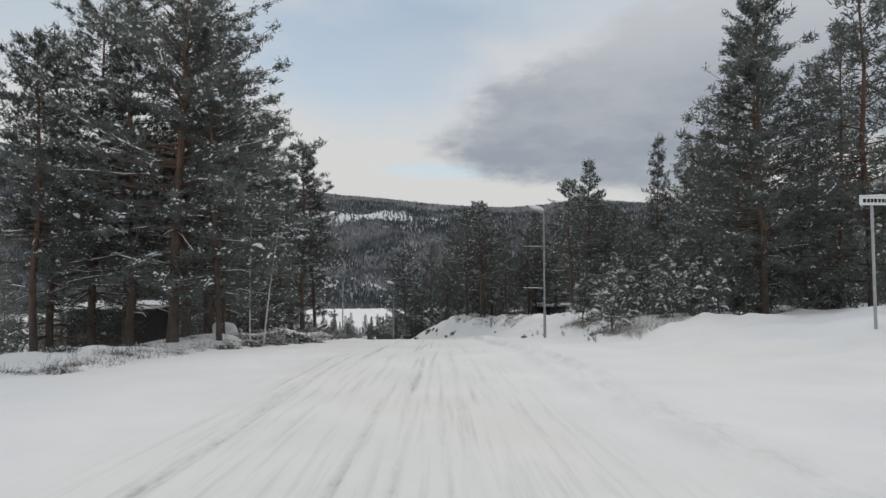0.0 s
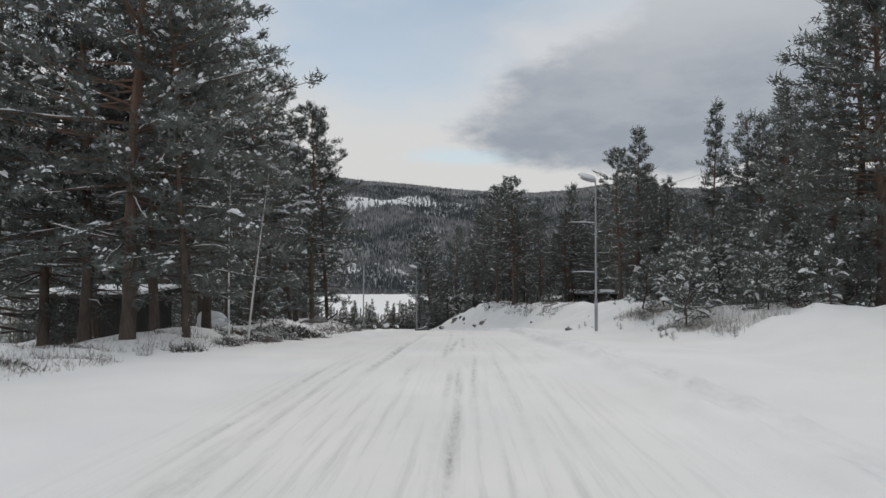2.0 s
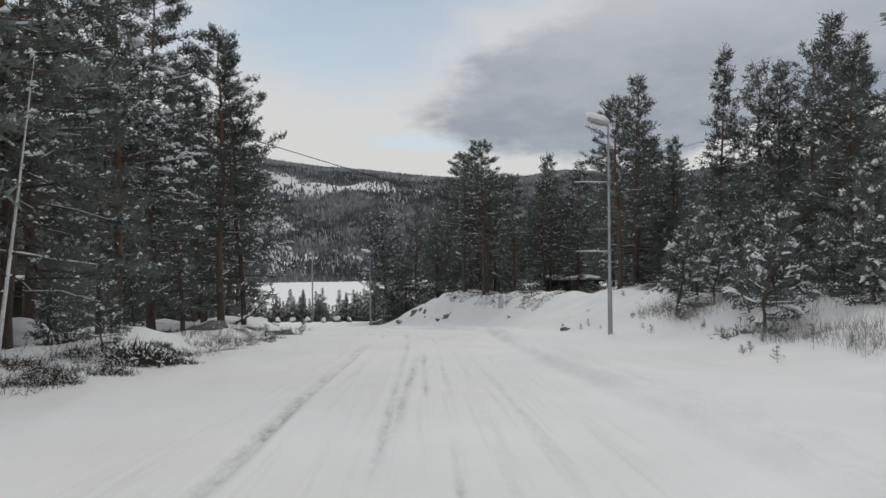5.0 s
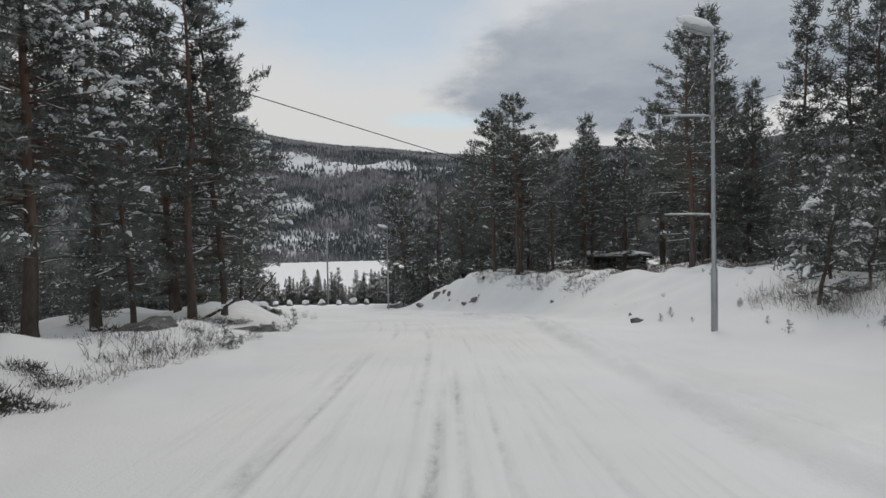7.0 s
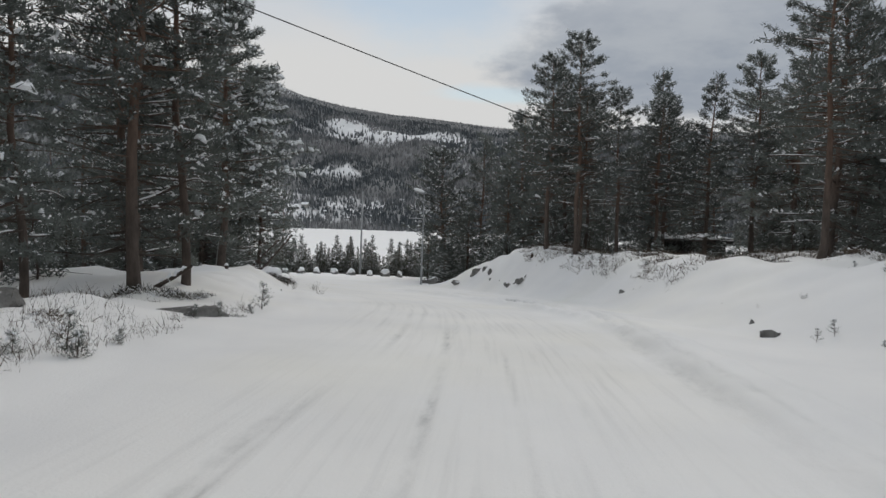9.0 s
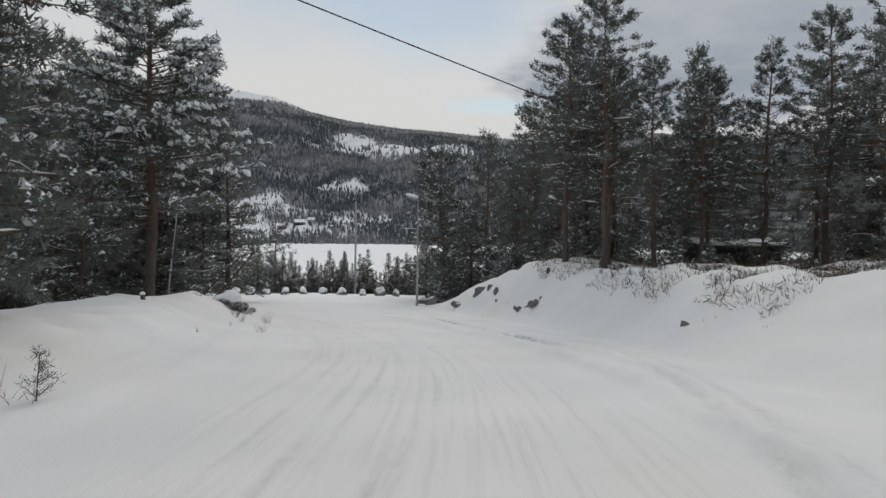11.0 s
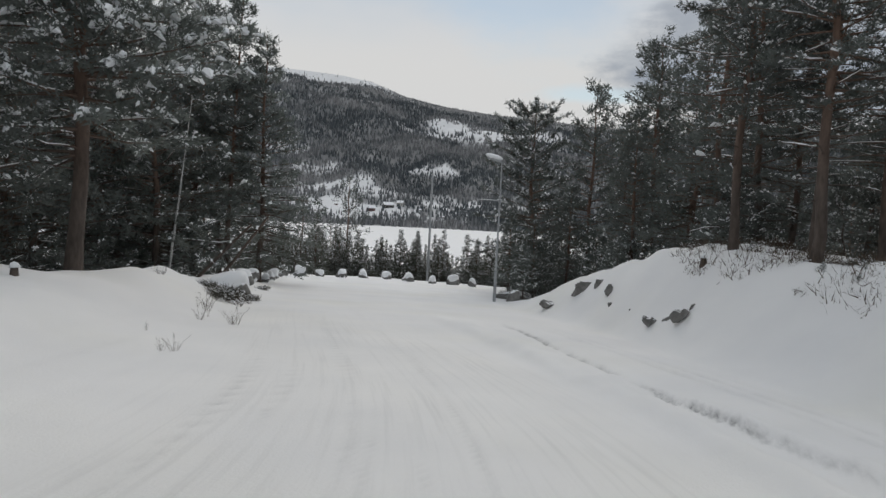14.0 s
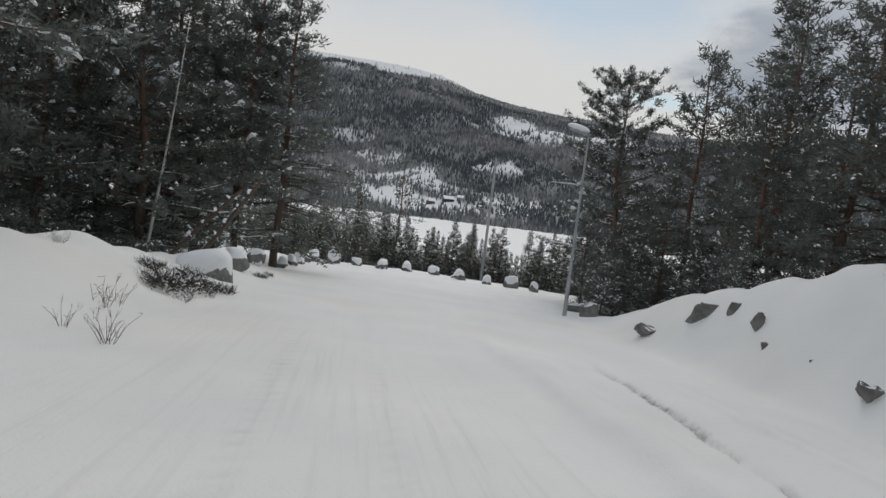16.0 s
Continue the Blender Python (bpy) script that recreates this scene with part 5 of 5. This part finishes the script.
HEATHER = two_scale("dark_heather", (0.04, 0.04, 0.032), (0.12, 0.11, 0.09), 5, 0.9, bump=0.0)
DRY = two_scale("dry_heather", (0.05, 0.038, 0.03), (0.15, 0.115, 0.085), 3, 0.9, bump=0.0)
brush = {0: stand("heather_patch", make_brush(3, 0.6, 0.3, 150), "dark low heather with snow caught in it", "shrub", "heather patches"),
         1: stand("heather_patch", make_brush(4, 0.8, 0.22, 130, False), "brown low heather with snow caught in it", "shrub", "heather patches")}
rg = np.random.default_rng(19)
spots = [(-10.05, 52.95, 0, 0.8, 0), (-10.1, 53.5, 0, 1.0, 50), (-10.25, 54.1, 0, 1.0, 20), (-10.15, 54.75, 0, 0.8, 80), (-10.8, 54.6, 0, 0.9, 10), (-10.6, 53.4, 0, 0.7, 70), (-12.0, 58.9, 0, 0.5, 30), (-12.3, 59.7, 0, 0.5, 90),
         (-7.6, 36.7, 0, 0.9, 0), (-7.0, 36.8, 0, 0.9, 40), (-6.5, 37.2, 0, 0.7, 80), (-8.2, 36.2, 0, 0.8, 100), (-7.9, 34.6, 1, 0.8, 0), (-8.6, 34.0, 1, 1.0, 0), (-4.75, 28.0, 1, 0.5, 0), (-4.9, 27.4, 1, 0.6, 60), (-4.6, 34.4, 0, 0.45, 0), (-5.0, 35.6, 0, 0.4, 0), (-4.7, 31.3, 0, 0.3, 0)]
for i in range(60):
    spots.append((rg.uniform(2.4, 8.0), rg.uniform(47.5, 59), int(rg.integers(0, 3) > 0), rg.uniform(0.4, 0.95), rg.uniform(0, 360)))
for i in range(26):
    y = rg.uniform(38, 50)
    spots.append((right_edge(y) + rg.uniform(4.0, 7.0), y, 1, rg.uniform(0.35, 0.8), rg.uniform(0, 360)))
for i in range(30):
    y = rg.uniform(8, 26)
    spots.append((left_edge(y) - rg.uniform(1.5, 6), y, int(rg.integers(0, 2)), rg.uniform(0.5, 1.0), rg.uniform(0, 360)))
for i in range(30):
    y = rg.uniform(24, 37)
    spots.append((9.2 + 0.12 * (y - 24) + rg.uniform(-0.8, 3.5), y, int(rg.integers(0, 2)), rg.uniform(0.4, 0.9), rg.uniform(0, 360)))
for x, y in ((-5.6, 22.4), (-6.2, 23.0), (-5.2, 23.2), (-6.8, 22.2), (-5.7, 24.2), (-6.4, 24.4)):
    spots.append((x, y, 0, 0.8, 40 * x))
for x, y, s in ((-5.36, 24.61, 1.3), (-5.17, 24.84, 1.0), (-5.65, 24.74, 1.4), (-4.76, 24.82, 0.7), (-5.81, 17.73, 1.0), (-5.83, 19.94, 0.9), (-5.84, 22.02, 0.8)):
    spots.append((x, y, 0, s, 70 * x))
for i in range(46):
    y = rg.uniform(21, 31) if i < 30 else rg.uniform(8, 22)
    spots.append((left_edge(y) - rg.uniform(0.1, 1.3), y, i % 2, rg.uniform(0.3, 0.7), rg.uniform(0, 360)))
plant(brush, [q for q in spots if q[0] < 0 or q[0] > right_edge(q[1]) + 2.4], 0.03)
seedlings = {0: stand("pine_seedling", make_seedling(5, 0.5), "knee-high pine seedling dusted with snow at the verge", "seedling", "pine seedlings"),
             1: stand("pine_seedling", make_seedling(6, 0.36), "small pine seedling dusted with snow at the verge", "seedling", "pine seedlings")}
spots = [(-4.58, 30.05, 0, 0.95, 0), (-4.4, 29.95, 1, 0.8, 50), (-4.9, 29.75, 1, 0.9, 90), (-4.55, 30.9, 1, 0.7, 0), (-4.75, 36.0, 0, 1.1, 20), (-4.8, 34.1, 1, 0.9, 0), (-4.6, 35.1, 1, 0.7, 120), (-4.95, 33.6, 1, 0.8, 10)]
for i in range(34):
    y = rg.uniform(36, 60)
    spots.append((right_edge(y) + rg.uniform(2.0, 5.0), y, i % 2, rg.uniform(0.35, 0.75), rg.uniform(0, 360)))
for i in range(18):
    y = rg.uniform(22, 36)
    spots.append((right_edge(y) + rg.uniform(0.5, 2.2), y, i % 2, rg.uniform(0.35, 0.65), rg.uniform(0, 360)))
plant(seedlings, spots, 0.0)
rg = np.random.default_rng(9)
spots = []
for i in range(62):
    y = 6 + 30 * rg.uniform(0, 1) ** 2.2
    x = left_edge(y) - abs(rg.normal()) * 1.1 - 0.25
    spots.append((x, y, int(rg.choice((0, 1, 1, 2))), rg.uniform(0.5, 1.0) * (1.0 if y < 25 else 0.6), rg.uniform(0, 360)))
for i in range(36):
    y = rg.uniform(26, 44)
    x = right_edge(y) + 1.3 + abs(rg.normal()) * 1.8
    spots.append((x, y, int(rg.choice((1, 3, 3, 3))), rg.uniform(0.3, 0.65), rg.uniform(0, 360)))
for i in range(50):
    y = rg.uniform(42, 62)
    x = right_edge(y) + rg.uniform(2.2, 6.0)
    spots.append((x, y, int(rg.choice((1, 1, 3, 3))), rg.uniform(0.25, 0.6), rg.uniform(0, 360)))
for x, y, k, s in ((-8.3, 49.7, 2, 0.5), (-6.17, 45.9, 2, 0.42), (-6.3, 45.8, 2, 0.3), (-7.36, 49.4, 2, 0.62), (-7.5, 49.5, 2, 0.5), (-9.05, 51.0, 2, 0.75), (-9.15, 51.3, 2, 0.65), (-5.6, 27.6, 2, 0.7), (-5.3, 29.0, 2, 0.65), (-5.0, 29.2, 2, 0.6), (-5.6, 28.9, 2, 0.7), (-4.85, 30.1, 2, 0.5), (-5.1, 28.2, 2, 0.6), (-4.7, 27.6, 0, 0.7), (-4.9, 26.9, 0, 0.8), (-5.1, 27.8, 2, 0.6), (-5.9, 28.3, 2, 0.75), (-5.2, 28.6, 2, 0.6), (-5.0, 28.9, 2, 0.7), (-4.8, 28.4, 2, 0.6), (-4.75, 29.0, 2, 0.55), (-4.9, 29.4, 2, 0.6), (-5.4, 28.2, 2, 0.7), (-4.6, 28.7, 0, 0.6), (-4.7, 29.6, 2, 0.45), (-9.6, 53.2, 1, 1.0), (-9.9, 53.6, 1, 1.1), (-9.3, 52.8, 1, 0.9), (-10.3, 54.2, 1, 1.0), (-9.7, 54.0, 0, 0.7), (-7.6, 47.2, 3, 0.9), (-4.8, 35.2, 3, 1.2), (-10.6, 51.6, 1, 0.8),
                   (-7.0, 44.0, 3, 0.9), (-8.6, 50.4, 3, 1.0), (-5.0, 33.2, 1, 0.6), (-5.0, 31.6, 1, 0.7), (-5.2, 30.8, 2, 0.5)):
    spots.append((x, y, k, s, rg.uniform(0, 360)))
plant(shrubs, spots, 0.0)


def build_undergrowth():
    """Dry grass and heather under the trees, too fine to count."""
    rg = np.random.default_rng(12)
    b = Blades()
    for side, n in ((-1, 5000), (1, 5200)):
        for i in range(n):
            if side < 0:
                y = 8 + 28 * rg.uniform(0, 1)
                x = left_edge(y) - 0.1 - abs(rg.normal()) * 1.9
                if math.sin(1.3 * x + 0.7 * y) + math.sin(0.5 * x - 1.1 * y + 1) < -0.25:
                    continue
                tall = rg.uniform(0.08, 0.22)
            else:
                y = rg.uniform(24, 62)
                x = right_edge(y) + 2.4 * step(50 - y, 0, 12) + 2.6 + abs(rg.normal()) * 3.0
                if math.sin(1.1 * x + 0.9 * y) + math.sin(0.6 * x - 0.8 * y + 2) < 0.1:
                    continue
                tall = rg.uniform(0.05, 0.16)
            b.tuft((x, y, ground_z(x, y)), (0, 0, 1.0), tall, 6, rg, 0.6, 0.04)
    for i in range(17000):
        x, y = rg.uniform(1.0, 12), rg.uniform(42, 61)
        if x < right_edge(y) + 1.7 or math.sin(2.3 * x + 1.7 * y) + math.sin(1.2 * x - 2.1 * y + 2) + 0.8 * math.sin(5.1 * x + 3.3 * y) < -0.5:
            continue
        b.tuft((x, y, ground_z(x, y)), (0, 0, 1.0), rg.uniform(0.08, 0.26), 4, rg, 0.8, 0.08)
    tagged(piece("undergrowth", b.mesh("undergrowth", DRY)), "brown dry grass and heather under the trees", "undergrowth", kind="stuff")


build_undergrowth()


def build_fringe():
    """Thin pale grass along the foot of the young pines."""
    rg = np.random.default_rng(23)
    b = Blades()
    for i in range(1900):
        y = rg.uniform(23, 33)
        x = right_edge(y) + 1.7 + abs(rg.normal()) * 1.1
        if math.sin(1.7 * x + 1.1 * y) + math.sin(0.9 * x - 1.9 * y + 2) > -0.4:
            b.tuft((x, y, ground_z(x, y)), (0, 0, 1.0), rg.uniform(0.12, 0.36), 4, rg, 0.35, 0.03)
    straw = two_scale("pale_straw", (0.17, 0.15, 0.13), (0.42, 0.39, 0.36), 3, 0.9, bump=0.0)
    tagged(piece("verge_grass", b.mesh("verge_grass", straw)), "thin pale dry grass standing out of the snow", "grass", kind="stuff")


build_fringe()

# fallen and leaning dead wood on the left bank
for x, y, le, tilt, turn in ((-12.6, 57.2, 3.0, 48, 70), (-13.2, 57.0, 2.6, 40, 95), (-7.9, 37.9, 1.6, 72, 60)):
    h, s = Heap(), Heap()
    rg = np.random.default_rng(int(le * 10))
    pts = bend((0, 0, -0.1), (0, 0, 1), le, 6, rg, 0.0, 0.04)
    h.tube(pts, np.linspace(0.06, 0.03, 7), 7)
    ob = new("dead_log")
    piece("stem", h.mesh("stem", BARK, True), ob)
    for q in pts[2:6]:
        s.fleck(q + (0, 0.05, 0), 0.09, rg, 0.6)
    tagged(piece("snow_load", s.mesh("snow_load", SNOW), ob, "patches of snow"), kind="stuff")
    ob.matrix_world = pose(x, y, ground_z(x, y), tilt, 0, turn)
    tagged(ob, "thin dead log leaning on the snowy bank", "log")

# stump with a round snow cap on the bank
for x, y in ((1.35, 53.9), (-10.13, 47.3)):
    ob = new("tree_stump")
    h, s = Heap(), Heap()
    h.tube([(0, 0, -0.3), (0, 0, 0.05), (0, 0, 0.42), (0, 0, 0.43)], [0.19, 0.15, 0.12, 0.01], 10)
    piece("stump_wood", h.mesh("stump_wood", BARK, True), ob)
    s.lump((0, 0, 0.42), 0.19, np.random.default_rng(2), 0.9)
    piece("snow_cap", s.mesh("snow_cap", SNOW, True), ob, "round white cap of snow")
    ob.matrix_world = pose(x, y, ground_z(x, y)) @ Matrix.Diagonal((0.46, 0.46, 0.46, 1))
    tagged(ob, "short tree stump wearing a round snow cap", "stump")


# ---- street name sign ----
def make_sign():
    ob = new("street_sign")
    h = Heap()
    h.tube([(0, 0, -0.5), (0, 0, 3.1)], [0.035, 0.035], 12)
    piece("post", h.mesh("post", STEEL, True), ob)
    bm = bmesh.new()
    rounded_box(bm, (1.05, 0.03, 0.2), (0.22, -0.05, 3.12), 0.008)
    plate = part("plate", bm, WHITE, ob, "white enamel plate")
    for i, (x, w) in enumerate(((-0.2, 0.07), (-0.11, 0.06), (-0.03, 0.06), (0.05, 0.07), (0.14, 0.06), (0.22, 0.06), (0.30, 0.07), (0.39, 0.06), (0.47, 0.06), (0.55, 0.07), (0.63, 0.05))):
        bm = bmesh.new()
        rounded_box(bm, (w, 0.004, 0.085), (x, -0.069, 3.12), 0)
        part("letter_bar", bm, CABLE, plate)
    s = Heap()
    s.tube([(-0.3, -0.05, 3.235), (0.2, -0.05, 3.245), (0.74, -0.05, 3.235)], [0.012, 0.022, 0.012], 6)
    piece("snow_strip", s.mesh("snow_strip", SNOW, True), plate, "thin ridge of snow")
    return tagged(ob, "white street name sign on a grey post in the snow", "sign")


WHITE = two_scale("white_enamel", (0.70, 0.70, 0.70), (0.80, 0.80, 0.80), 9, 0.4, bump=0.05)
make_sign().matrix_world = pose(9.76, 14.9, ground_z(9.76, 14.9) - 0.17)


# ---- farm houses across the valley ----
def make_house(w, d, hgt, paint):
    ob = new("farm_house")
    bm = bmesh.new()
    rounded_box(bm, (w, d, hgt + 1.0), (0, 0, hgt / 2 - 0.5), 0)
    top = [bm.verts.new(v) for v in ((-w / 2, -d / 2, hgt), (-w / 2, d / 2, hgt), (-w / 2, 0, hgt + 0.42 * d), (w / 2, -d / 2, hgt), (w / 2, d / 2, hgt), (w / 2, 0, hgt + 0.42 * d))]
    bm.faces.new(top[:3])
    bm.faces.new(top[3:])
    part("wall", bm, paint, ob)
    for sgn in (-1, 1):
        bm = bmesh.new()
        run = math.hypot(d / 2, 0.42 * d)
        rounded_box(bm, (w + 0.8, run + 0.5, 0.35), (0, sgn * d / 4 * 1.03, hgt + 0.21 * d + 0.12), 0.05, Matrix.Rotation(-sgn * math.atan2(0.42 * d, d / 2), 4, "X"))
        part("roof", bm, SNOW, ob, "snow-covered roof slope")
    for x in (-0.3, 0.0, 0.3):
        bm = bmesh.new()
        rounded_box(bm, (1.0, 0.1, 1.2), (x * w, -d / 2 - 0.03, hgt * 0.55), 0.02)
        win = part("window", bm, WHITE, ob, "white window frame")
        bm = bmesh.new()
        rounded_box(bm, (0.8, 0.06, 1.0), (x * w, -d / 2 - 0.07, hgt * 0.55), 0.0)
        part("pane", bm, CABLE, win)
    return ob


RED = two_scale("red_barn_paint", (0.075, 0.032, 0.028), (0.125, 0.05, 0.042), 1.0, 0.8, bump=0.1)
PALE = two_scale("pale_house_paint", (0.34, 0.33, 0.31), (0.46, 0.45, 0.42), 1.0, 0.8, bump=0.1)
houses = {0: tagged(make_house(11, 8, 4.5, RED), "red wooden barn with a snow-covered roof across the valley", "house", "farm houses"),
          1: tagged(make_house(9, 7, 4.8, PALE), "pale wooden house with a snow-covered roof across the valley", "house", "farm houses"),
          2: tagged(make_house(14, 9, 4.2, DARK_WOOD), "dark wooden barn with a snow-covered roof across the valley", "house", "farm houses")}
used = set()
for a, r, k, turn in ((-17.2, 396, 2, 15), (-16.2, 402, 1, -20), (-18.6, 388, 0, 5), (-14.2, 418, 1, 40), (-21.5, 404, 0, -10), (-12.6, 384, 0, 20), (-10.8, 398, 2, 0), (-8.2, 420, 1, 30), (-22.5, 470, 1, 0), (-14.6, 396, 2, 10), (-5.6, 392, 0, -15), (-11.8, 440, 1, 10), (-9.2, 378, 2, -5)):
    m = Matrix.Translation(Vector(mountain_point(np.array(a), np.array(r)).tolist())) @ pose(0, 0, -0.3, 0, 0, turn - a) @ Matrix.Diagonal((0.42, 0.42, 0.42, 1))
    if k in used:
        copy_thing(houses[k], m)
    else:
        used.add(k)
        houses[k].matrix_world = m
